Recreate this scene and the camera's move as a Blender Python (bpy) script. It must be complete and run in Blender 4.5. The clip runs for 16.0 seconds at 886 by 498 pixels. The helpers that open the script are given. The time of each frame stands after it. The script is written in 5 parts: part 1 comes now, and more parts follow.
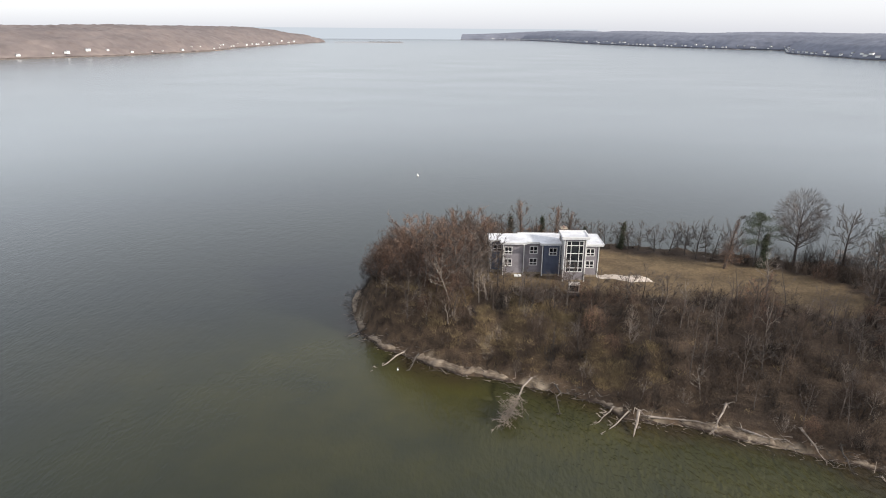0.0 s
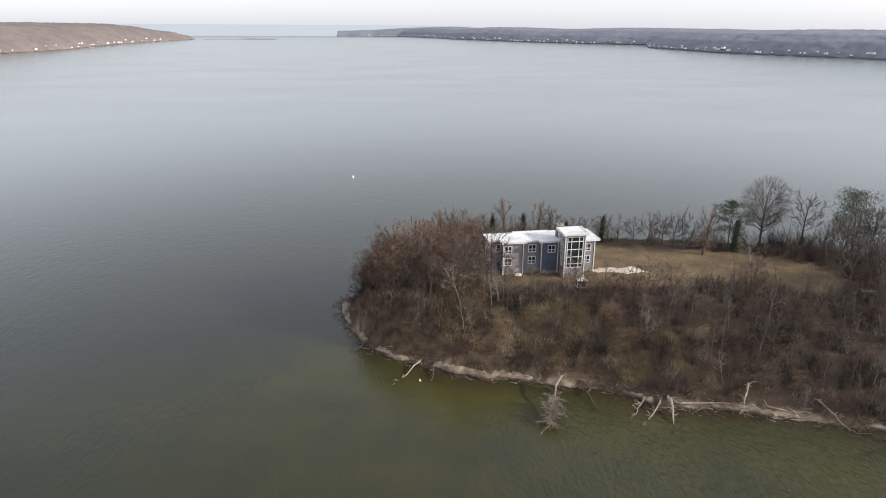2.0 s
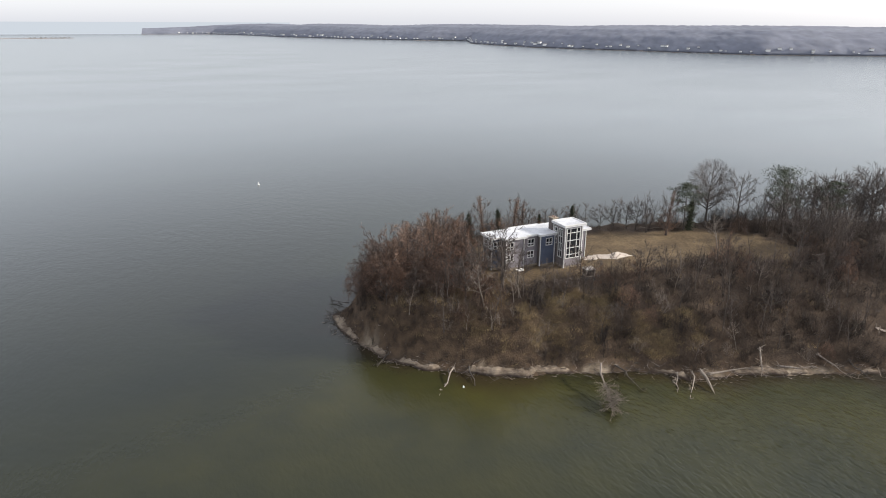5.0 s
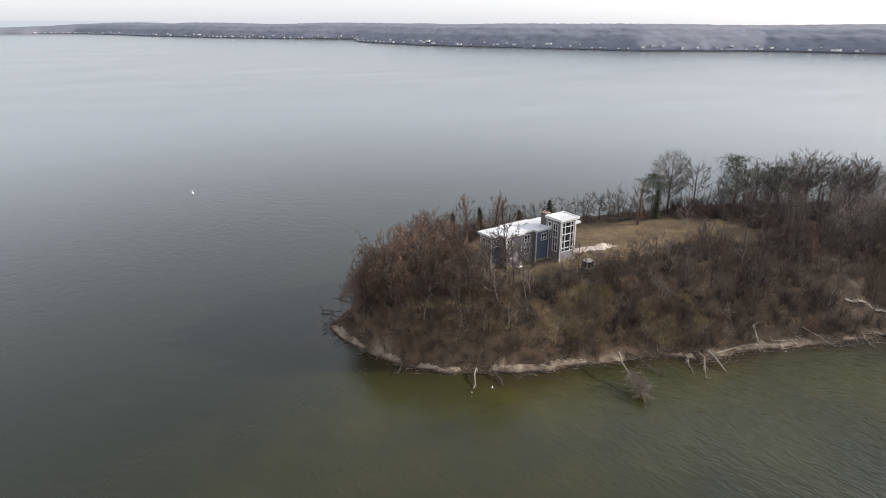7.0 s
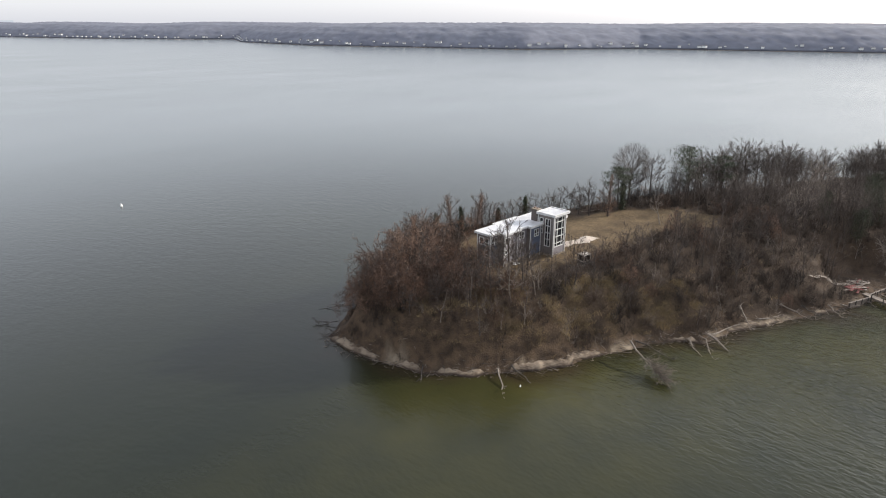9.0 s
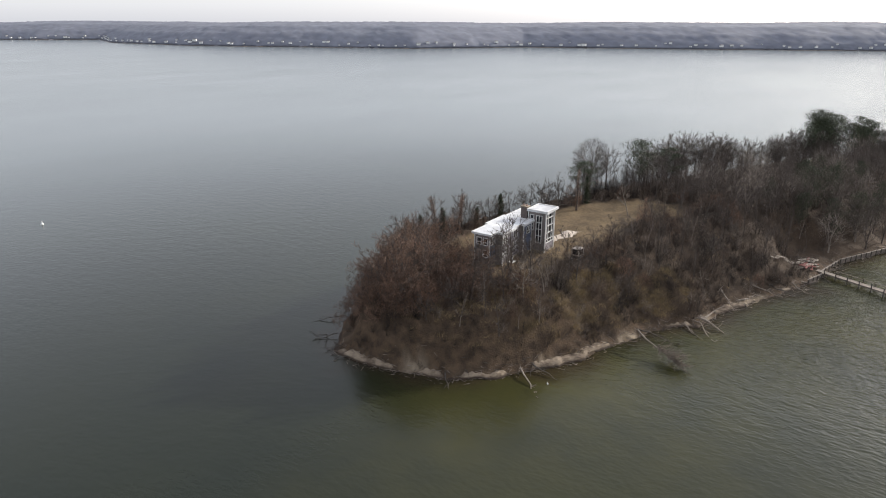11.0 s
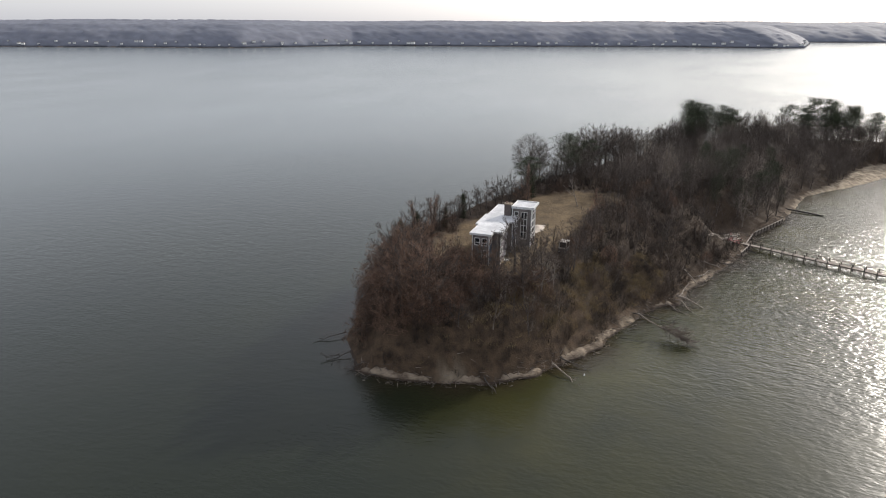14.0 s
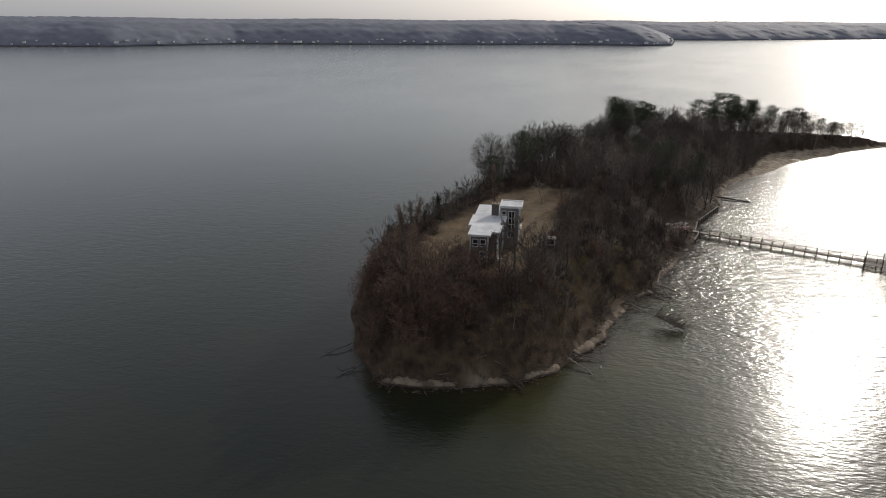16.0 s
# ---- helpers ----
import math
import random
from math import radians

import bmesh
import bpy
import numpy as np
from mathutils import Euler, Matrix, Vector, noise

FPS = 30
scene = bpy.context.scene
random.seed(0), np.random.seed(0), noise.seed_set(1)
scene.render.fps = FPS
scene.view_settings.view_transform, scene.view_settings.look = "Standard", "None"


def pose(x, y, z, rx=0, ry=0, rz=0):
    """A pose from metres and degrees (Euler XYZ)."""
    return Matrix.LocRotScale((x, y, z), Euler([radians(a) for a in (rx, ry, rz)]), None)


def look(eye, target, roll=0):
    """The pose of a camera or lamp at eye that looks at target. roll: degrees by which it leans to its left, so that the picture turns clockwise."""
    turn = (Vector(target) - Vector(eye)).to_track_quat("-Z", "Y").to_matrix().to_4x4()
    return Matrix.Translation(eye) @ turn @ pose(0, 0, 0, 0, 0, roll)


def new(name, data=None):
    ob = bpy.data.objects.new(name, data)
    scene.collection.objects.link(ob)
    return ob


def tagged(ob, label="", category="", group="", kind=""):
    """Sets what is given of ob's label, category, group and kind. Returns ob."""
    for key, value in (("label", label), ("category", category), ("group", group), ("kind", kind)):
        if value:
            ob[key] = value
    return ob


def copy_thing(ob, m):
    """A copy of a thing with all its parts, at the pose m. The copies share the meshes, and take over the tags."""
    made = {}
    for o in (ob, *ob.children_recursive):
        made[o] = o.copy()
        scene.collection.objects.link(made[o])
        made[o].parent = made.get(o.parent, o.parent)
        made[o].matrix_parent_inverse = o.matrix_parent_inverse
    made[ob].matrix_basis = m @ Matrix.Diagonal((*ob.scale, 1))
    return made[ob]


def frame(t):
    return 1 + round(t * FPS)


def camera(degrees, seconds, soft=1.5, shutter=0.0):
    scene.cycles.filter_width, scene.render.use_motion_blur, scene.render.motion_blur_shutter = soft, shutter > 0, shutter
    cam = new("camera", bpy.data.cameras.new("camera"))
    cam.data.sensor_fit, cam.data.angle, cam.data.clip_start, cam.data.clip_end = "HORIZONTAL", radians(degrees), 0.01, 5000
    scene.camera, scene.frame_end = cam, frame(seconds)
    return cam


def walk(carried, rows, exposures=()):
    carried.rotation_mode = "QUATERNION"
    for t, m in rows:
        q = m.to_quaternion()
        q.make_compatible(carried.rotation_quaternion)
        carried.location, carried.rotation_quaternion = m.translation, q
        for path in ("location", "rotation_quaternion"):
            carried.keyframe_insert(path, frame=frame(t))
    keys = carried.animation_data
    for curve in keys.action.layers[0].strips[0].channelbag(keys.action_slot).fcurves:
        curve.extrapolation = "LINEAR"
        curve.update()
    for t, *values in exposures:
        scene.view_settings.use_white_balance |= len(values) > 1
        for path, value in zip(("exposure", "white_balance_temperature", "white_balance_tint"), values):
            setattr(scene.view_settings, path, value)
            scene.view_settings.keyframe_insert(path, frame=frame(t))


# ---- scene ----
cam = camera(68.1, 16.0, soft=1.0)
PATH = [
    (0.0, 1.09, -0.34, 65.94, 0.50, -18.50, 0.42),
    (0.5, -5.34, 0.68, 66.09, -2.15, -18.57, 0.39),
    (1.0, -11.79, 1.93, 66.21, -4.79, -18.62, 0.36),
    (1.5, -18.20, 3.40, 66.30, -7.41, -18.68, 0.33),
    (2.0, -24.54, 5.10, 66.38, -10.01, -18.73, 0.30),
    (2.5, -30.80, 7.01, 66.41, -12.60, -18.77, 0.27),
    (3.0, -36.94, 9.15, 66.44, -15.16, -18.81, 0.24),
    (3.5, -42.95, 11.50, 66.44, -17.70, -18.85, 0.22),
    (4.0, -48.80, 14.07, 66.42, -20.23, -18.89, 0.19),
    (4.5, -54.49, 16.85, 66.40, -22.74, -18.92, 0.17),
    (5.0, -60.00, 19.85, 66.35, -25.23, -18.94, 0.15),
    (5.5, -65.33, 23.08, 66.30, -27.71, -18.97, 0.13),
    (6.0, -70.45, 26.50, 66.22, -30.19, -18.99, 0.11),
    (6.5, -75.38, 30.15, 66.15, -32.65, -19.01, 0.09),
    (7.0, -80.11, 34.00, 66.08, -35.12, -19.03, 0.08),
    (7.5, -84.62, 38.06, 65.99, -37.58, -19.05, 0.07),
    (8.0, -88.95, 42.34, 65.91, -40.04, -19.07, 0.06),
    (8.5, -93.06, 46.81, 65.82, -42.51, -19.08, 0.06),
    (9.0, -96.96, 51.48, 65.74, -44.99, -19.09, 0.05),
    (9.5, -100.68, 56.34, 65.66, -47.48, -19.11, 0.06),
    (10.0, -104.18, 61.38, 65.59, -49.98, -19.12, 0.06),
    (10.5, -107.48, 66.60, 65.53, -52.49, -19.13, 0.07),
    (11.0, -110.57, 71.97, 65.48, -55.02, -19.14, 0.08),
    (11.5, -113.46, 77.50, 65.44, -57.55, -19.16, 0.10),
    (12.0, -116.15, 83.16, 65.41, -60.10, -19.17, 0.12),
    (12.5, -118.64, 88.94, 65.40, -62.66, -19.18, 0.15),
    (13.0, -120.90, 94.83, 65.41, -65.23, -19.20, 0.18),
    (13.5, -122.95, 100.78, 65.44, -67.80, -19.21, 0.22),
    (14.0, -124.76, 106.79, 65.50, -70.37, -19.23, 0.26),
    (14.5, -126.34, 112.83, 65.58, -72.92, -19.25, 0.31),
    (15.0, -127.65, 118.86, 65.67, -75.47, -19.27, 0.36),
    (15.5, -128.69, 124.86, 65.81, -77.98, -19.30, 0.42),
    (16.0, -129.43, 130.80, 65.97, -80.47, -19.32, 0.49),
]
EXPOSURES = [(0.0, 0.14), (8.0, 0.13), (12.5, -0.04), (14.5, -0.42), (16.0, -1.06)]
walk(cam, [(t, look((x, y, z), (x - math.sin(radians(yaw)), y + math.cos(radians(yaw)), z + math.tan(radians(pitch))), roll)) for t, x, y, z, yaw, pitch, roll in PATH], EXPOSURES)

SUN_AZIMUTH, SUN_HEIGHT = 114.0, 23.0   # degrees from +y towards +x, degrees above the water

world = bpy.data.worlds.new("hazy_sky")
scene.world = world
world.use_nodes = True
wn, wl = world.node_tree.nodes, world.node_tree.links
sky = wn.new("ShaderNodeTexSky")
sky.sky_type = "NISHITA"
sky.sun_disc = False
sky.sun_elevation, sky.sun_rotation = radians(SUN_HEIGHT), radians(SUN_AZIMUTH)
sky.air_density, sky.dust_density, sky.ozone_density = 1.0, 1.6, 1.0
# thin high overcast in front of the blue
lit = wn.new("ShaderNodeVectorMath")
lit.operation = "SCALE"
lit.inputs["Scale"].default_value = 0.27
soft = wn.new("ShaderNodeHueSaturation")
soft.inputs["Saturation"].default_value = 0.45
wl.new(sky.outputs[0], soft.inputs["Color"])
wl.new(soft.outputs[0], lit.inputs[0])
veil = wn.new("ShaderNodeMix")
veil.data_type = "RGBA"
veil.inputs[0].default_value = 0.6
veil.inputs[7].default_value = (0.945, 0.97, 1.075, 1)
wl.new(lit.outputs[0], veil.inputs[6])
wl.new(veil.outputs[2], wn["Background"].inputs["Color"])
wn["Background"].inputs["Strength"].default_value = 0.95

sun_data = bpy.data.lights.new("sun", "SUN")
sun_data.energy, sun_data.angle, sun_data.color = 5.0, radians(1.5), (1.0, 0.93, 0.84)
sun = new("sun", sun_data)
_a, _h = radians(SUN_AZIMUTH), radians(SUN_HEIGHT)
sun.matrix_world = look((300 * math.sin(_a), 300 * math.cos(_a), 300 * math.tan(_h)), (0, 0, 0))


# ---- materials ----
def material(name, rough=0.8, metal=0.0, spec=0.5):
    m = bpy.data.materials.new(name)
    m.use_nodes = True
    b = m.node_tree.nodes["Principled BSDF"]
    b.inputs["Roughness"].default_value = rough
    b.inputs["Metallic"].default_value = metal
    b.inputs["Specular IOR Level"].default_value = spec
    return m, m.node_tree.nodes, m.node_tree.links, b


def node(nodes, links, kind, inputs=(), operation="", blend_type=""):
    n = nodes.new(kind)
    if operation:
        n.operation = operation
    if blend_type:
        n.data_type, n.blend_type = "RGBA", blend_type
    for key, value in inputs:
        if isinstance(value, bpy.types.NodeSocket):
            links.new(value, n.inputs[key])
        else:
            n.inputs[key].default_value = value
    return n


def noise_fac(nodes, links, scale, detail=4.0, low=0.35, high=0.65, vector=None, rough=0.55):
    if vector is None:
        vector = node(nodes, links, "ShaderNodeTexCoord").outputs["Object"]
    n = node(nodes, links, "ShaderNodeTexNoise", [("Vector", vector), ("Scale", scale), ("Detail", detail), ("Roughness", rough)])
    r = node(nodes, links, "ShaderNodeMapRange", [("Value", n.outputs[0]), ("From Min", low), ("From Max", high)])
    return r.outputs[0]


def blend(nodes, links, fac, a, b, mode="MIX"):
    n = node(nodes, links, "ShaderNodeMix", blend_type=mode)
    for key, value in ((0, fac), (6, a), (7, b)):
        if isinstance(value, bpy.types.NodeSocket):
            links.new(value, n.inputs[key])
        else:
            n.inputs[key].default_value = value if key == 0 else (*value, 1)
    return n.outputs[2]


def attribute(nodes, name):
    n = nodes.new("ShaderNodeAttribute")
    n.attribute_name = name
    return n.outputs["Fac"]


def bump(nodes, links, b, height, strength=0.5, distance=0.05):
    n = node(nodes, links, "ShaderNodeBump", [("Height", height), ("Strength", strength), ("Distance", distance)])
    links.new(n.outputs[0], b.inputs["Normal"])


def grained(name, light, dark, scale=3.0, fine=25.0, rough=0.85, tone=None, relief=0.3):
    """A surface that varies between two colours at two scales; tone adds the shade of each plant or piece."""
    m, n, l, b = material(name, rough)
    c = blend(n, l, noise_fac(n, l, scale), dark, light)
    c = blend(n, l, 0.35, c, blend(n, l, noise_fac(n, l, fine), dark, light))
    if tone:
        t = attribute(n, "tone")
        k = node(n, l, "ShaderNodeMapRange", [("Value", t), ("To Min", tone[0]), ("To Max", tone[1])]).outputs[0]
        g = node(n, l, "ShaderNodeCombineColor", [(0, k), (1, k), (2, k)])
        c = blend(n, l, 1.0, c, g.outputs[0], "MULTIPLY")
    l.new(c, b.inputs["Base Color"])
    if relief:
        bump(n, l, b, noise_fac(n, l, fine, low=0.2, high=0.8), relief)
    return m


def siding(name, light, dark):
    """Lap siding: boards with a shadow line every 0.18 m."""
    m, n, l, b = material(name, 0.6)
    co = node(n, l, "ShaderNodeTexCoord").outputs["Object"]
    sep = node(n, l, "ShaderNodeSeparateXYZ", [(0, co)])
    saw = node(n, l, "ShaderNodeMath", [(0, sep.outputs[2]), (1, 0.18)], operation="MODULO")
    up = node(n, l, "ShaderNodeMapRange", [("Value", saw.outputs[0]), ("From Max", 0.18)])
    c = blend(n, l, noise_fac(n, l, 0.7), dark, light)
    c = blend(n, l, 0.3, c, blend(n, l, noise_fac(n, l, 9.0), dark, light))
    l.new(c, b.inputs["Base Color"])
    bump(n, l, b, up.outputs[0], 0.8, 0.03)
    return m


BARK = grained("winter_bark", (0.11, 0.087, 0.072), (0.038, 0.031, 0.027), 1.5, 12)
TWIG = grained("winter_twigs", (0.120, 0.094, 0.077), (0.052, 0.041, 0.035), 0.4, 5, relief=0)
PALE_TWIG = grained("pale_grey_twigs", (0.26, 0.215, 0.178), (0.15, 0.122, 0.10), 0.3, 4.0, relief=0)
ROSY_TWIG = grained("rosy_brown_twigs", (0.26, 0.160, 0.108), (0.115, 0.073, 0.053), 0.25, 4.0, relief=0)
SUN_BARK = grained("bleached_bark", (0.27, 0.225, 0.185), (0.13, 0.108, 0.09), 1.0, 9)
PALE_BARK = grained("weathered_pale_wood", (0.34, 0.29, 0.24), (0.16, 0.13, 0.107), 1.0, 9)
DARK_BARK = grained("wet_dark_wood", (0.10, 0.085, 0.07), (0.04, 0.034, 0.03), 1.0, 9)
BRUSH = grained("brown_brush", (0.108, 0.073, 0.051), (0.026, 0.018, 0.014), 0.15, 2.0, tone=(0.18, 1.75), relief=0)
VINES = grained("reddish_vines", (0.20, 0.112, 0.07), (0.052, 0.032, 0.023), 0.15, 2.0, tone=(0.3, 1.7), relief=0)
REED = grained("golden_grass", (0.33, 0.245, 0.125), (0.185, 0.132, 0.070), 0.3, 4.0, tone=(0.55, 1.35), relief=0)
NEEDLE = grained("pine_needles", (0.075, 0.086, 0.044), (0.027, 0.035, 0.019), 0.5, 6.0, relief=0)
IVY = grained("ivy_leaves", (0.055, 0.065, 0.030), (0.022, 0.026, 0.014), 0.8, 7.0, relief=0)
# grey roof patches: dirt, with tree shadow put into the same mottling
ROOF = grained("white_roof_membrane", (0.76, 0.76, 0.76), (0.42, 0.42, 0.43), 0.35, 3.0, rough=0.5, relief=0.05)
WHITE = grained("white_trim_paint", (0.70, 0.69, 0.675), (0.55, 0.54, 0.525), 0.8, 8.0, rough=0.5, relief=0.05)
GREY_SIDING = siding("grey_lap_siding", (0.21, 0.185, 0.175), (0.14, 0.125, 0.12))
LILAC_SIDING = siding("lilac_grey_siding", (0.255, 0.235, 0.255), (0.18, 0.165, 0.18))
BLUE_SIDING = siding("slate_blue_siding", (0.105, 0.125, 0.18), (0.065, 0.08, 0.12))
STONE = grained("tan_foundation_stone", (0.33, 0.27, 0.19), (0.17, 0.135, 0.10), 2.0, 9.0)
BRICK = grained("chimney_brick", (0.13, 0.105, 0.095), (0.075, 0.06, 0.055), 3.0, 16.0)
PLANK = grained("weathered_pier_wood", (0.26, 0.215, 0.175), (0.12, 0.10, 0.085), 0.8, 9.0)
SANDPILE = grained("pale_sand", (0.55, 0.48, 0.41), (0.38, 0.32, 0.265), 0.7, 7.0)
RED_PAINT = grained("rusty_red_paint", (0.24, 0.07, 0.06), (0.11, 0.04, 0.035), 2.0, 9.0)
BLACK = grained("dark_machine_paint", (0.05, 0.05, 0.052), (0.025, 0.025, 0.026), 2.0, 9.0, rough=0.5)
# far woods: the pale blue of distance haze is put into their colour
HAZED_WOOD = grained("haze_tinted_far_woods", (0.175, 0.185, 0.22), (0.135, 0.143, 0.178), 0.012, 0.08, tone=(0.10, 1.9), relief=0)
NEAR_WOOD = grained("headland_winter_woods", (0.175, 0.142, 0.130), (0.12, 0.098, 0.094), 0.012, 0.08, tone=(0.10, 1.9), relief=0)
FAR_SAND = grained("far_sandy_bank", (0.30, 0.24, 0.19), (0.21, 0.16, 0.13), 0.02, 0.2, relief=0)
FAR_ROOF = grained("far_house_roof", (0.22, 0.21, 0.22), (0.15, 0.145, 0.15), 0.2, 1.0, relief=0)
CREAM = grained("dusty_cream_paint", (0.50, 0.455, 0.40), (0.34, 0.30, 0.26), 2.0, 9.0, rough=0.55)
PLASTIC = grained("white_plastic", (0.82, 0.82, 0.80), (0.72, 0.72, 0.70), 3.0, 20.0, rough=0.4, relief=0)

GLASS, _n, _l, _b = material("dark_window_glass", 0.06)
_l.new(blend(_n, _l, noise_fac(_n, _l, 0.8), (0.012, 0.014, 0.017), (0.035, 0.037, 0.040)), _b.inputs["Base Color"])

# ground of the point: leaf litter, mown grass, bare earth, sand
GROUND, _n, _l, _b = material("island_ground", 0.95, 0.0, 0.2)
_c = blend(_n, _l, noise_fac(_n, _l, 0.25), (0.036, 0.025, 0.018), (0.085, 0.058, 0.039))
_c = blend(_n, _l, 0.4, _c, blend(_n, _l, noise_fac(_n, _l, 2.5), (0.032, 0.024, 0.018), (0.115, 0.085, 0.06)))
_g = blend(_n, _l, noise_fac(_n, _l, 0.16, 5), (0.070, 0.050, 0.030), (0.175, 0.124, 0.070))
_g = blend(_n, _l, 0.35, _g, blend(_n, _l, noise_fac(_n, _l, 1.6), (0.075, 0.054, 0.033), (0.205, 0.148, 0.083)))
_c = blend(_n, _l, attribute(_n, "lawn"), _c, _g)
_e = blend(_n, _l, noise_fac(_n, _l, 0.5), (0.118, 0.079, 0.050), (0.040, 0.028, 0.019))
_c = blend(_n, _l, attribute(_n, "earth"), _c, _e)
_s = blend(_n, _l, noise_fac(_n, _l, 0.35), (0.17, 0.132, 0.092), (0.43, 0.355, 0.262))
_c = blend(_n, _l, attribute(_n, "sand"), _c, _s)
_l.new(_c, _b.inputs["Base Color"])
bump(_n, _l, _b, noise_fac(_n, _l, 3.0, 6, 0.2, 0.8), 0.8, 0.25)

# cut clay and sand at the waterline, in worn layers
BANK, _n, _l, _b = material("eroded_clay_bank", 0.9, 0.0, 0.3)
_c = blend(_n, _l, noise_fac(_n, _l, 0.45, 5, 0.38, 0.58), (0.07, 0.048, 0.034), (0.33, 0.265, 0.195))
_o = node(_n, _l, "ShaderNodeTexCoord").outputs["Object"]
_y = node(_n, _l, "ShaderNodeMapping", [("Vector", _o), ("Scale", (0.6, 0.6, 6.0))]).outputs[0]
_c = blend(_n, _l, 0.4, _c, blend(_n, _l, noise_fac(_n, _l, 1.3, 5, vector=_y), (0.08, 0.054, 0.037), (0.30, 0.24, 0.175)))
_z = node(_n, _l, "ShaderNodeSeparateXYZ", [(0, _o)]).outputs[2]
_wet = node(_n, _l, "ShaderNodeMapRange", [("Value", _z), ("From Min", 0.5), ("From Max", 0.2)]).outputs[0]
_c = blend(_n, _l, _wet, _c, (0.05, 0.034, 0.024))
_l.new(_c, _b.inputs["Base Color"])
bump(_n, _l, _b, noise_fac(_n, _l, 2.2, 6, 0.2, 0.8, vector=_y), 0.9, 0.2)

# water: murky olive body, pale over the shallows, wind ripples with smoother and rougher lanes
WATER, _n, _l, _b = material("bay_water", 0.12)
_b.inputs["IOR"].default_value = 1.333
_o = node(_n, _l, "ShaderNodeTexCoord").outputs["Object"]
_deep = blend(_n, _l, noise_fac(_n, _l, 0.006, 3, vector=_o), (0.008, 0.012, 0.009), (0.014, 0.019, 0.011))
# far from the point the body pales: reflected sky put into its colour
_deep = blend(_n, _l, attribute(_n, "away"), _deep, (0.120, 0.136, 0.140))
_shal = blend(_n, _l, noise_fac(_n, _l, 0.05, 4, vector=_o), (0.050, 0.047, 0.014), (0.030, 0.031, 0.013))
# brown shore water, darkened with the bank's shadow put into the colour
_shaded_edge = (0.032, 0.022, 0.013)
_c = blend(_n, _l, attribute(_n, "shallow"), _deep, _shal)
_c = blend(_n, _l, attribute(_n, "edge"), _c, _shaded_edge)
_l.new(_c, _b.inputs["Base Color"])
_st = node(_n, _l, "ShaderNodeMapping", [("Vector", _o), ("Scale", (0.5, 1.0, 1.0)), ("Rotation", (0, 0, 0.5))]).outputs[0]
_lane = noise_fac(_n, _l, 0.010, 3, 0.1, 0.9, vector=_st)
_rg = node(_n, _l, "ShaderNodeMapRange", [("Value", _lane), ("To Min", 0.16), ("To Max", 0.21)])
_ra = node(_n, _l, "ShaderNodeMath", [(0, attribute(_n, "away")), (1, 0.03), (2, _rg.outputs[0])], operation="MULTIPLY_ADD")
_l.new(_ra.outputs[0], _b.inputs["Roughness"])
_wv = node(_n, _l, "ShaderNodeMapping", [("Vector", _o), ("Scale", (1.0, 0.45, 1.0)), ("Rotation", (0, 0, 0.35))]).outputs[0]
_w1 = node(_n, _l, "ShaderNodeTexNoise", [("Vector", _wv), ("Scale", 0.5), ("Detail", 2.0), ("Roughness", 0.5)]).outputs[0]
_w2 = node(_n, _l, "ShaderNodeTexNoise", [("Vector", _wv), ("Scale", 1.5), ("Detail", 3.0)]).outputs[0]
_ws = node(_n, _l, "ShaderNodeMath", [(0, _w1), (1, node(_n, _l, "ShaderNodeMath", [(0, _w2), (1, 0.9)], operation="MULTIPLY").outputs[0])], operation="ADD")
_wind = node(_n, _l, "ShaderNodeMath", [(0, _lane), (1, attribute(_n, "breeze"))], operation="MULTIPLY").outputs[0]
_lk = node(_n, _l, "ShaderNodeMapRange", [("Value", _wind), ("To Min", 0.03), ("To Max", 1.0)])
_bp = node(_n, _l, "ShaderNodeBump", [("Height", _ws.outputs[0]), ("Strength", _lk.outputs[0]), ("Distance", 0.85)])
_l.new(_bp.outputs[0], _b.inputs["Normal"])

# the last of the open bay: a glowing strip with haze in its colour
GLOW_BAY = bpy.data.materials.new("glowing_bay_backdrop")
GLOW_BAY.use_nodes = True
_n, _l = GLOW_BAY.node_tree.nodes, GLOW_BAY.node_tree.links
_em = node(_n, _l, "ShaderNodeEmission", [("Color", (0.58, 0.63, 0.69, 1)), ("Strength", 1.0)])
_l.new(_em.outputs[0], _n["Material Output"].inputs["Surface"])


# ---- mesh helpers ----
def mesh_from(name, verts, tris, mats, quads=None, smooth=False, tone=None, index=None):
    """A mesh from arrays of vertices and faces."""
    verts = np.asarray(verts, dtype=np.float32).reshape(-1, 3)
    tris = np.asarray(tris, dtype=np.int32).reshape(-1, 3)
    quads = np.zeros((0, 4), np.int32) if quads is None else np.asarray(quads, dtype=np.int32).reshape(-1, 4)
    me = bpy.data.meshes.new(name)
    me.vertices.add(len(verts))
    me.vertices.foreach_set("co", verts.ravel())
    loops = np.concatenate([tris.ravel(), quads.ravel()])
    me.loops.add(len(loops))
    me.loops.foreach_set("vertex_index", loops)
    me.polygons.add(len(tris) + len(quads))
    starts = np.concatenate([np.arange(len(tris)) * 3, len(tris) * 3 + np.arange(len(quads)) * 4]).astype(np.int32)
    me.polygons.foreach_set("loop_start", starts)
    me.polygons.foreach_set("use_smooth", np.full(len(starts), smooth))
    if index is not None:
        me.polygons.foreach_set("material_index", np.asarray(index, dtype=np.int32))
    me.update(calc_edges=True)
    for m in mats if isinstance(mats, (list, tuple)) else [mats]:
        me.materials.append(m)
    if tone is not None:
        a = me.attributes.new("tone", "FLOAT", "POINT")
        a.data.foreach_set("value", np.asarray(tone, dtype=np.float32))
    return me


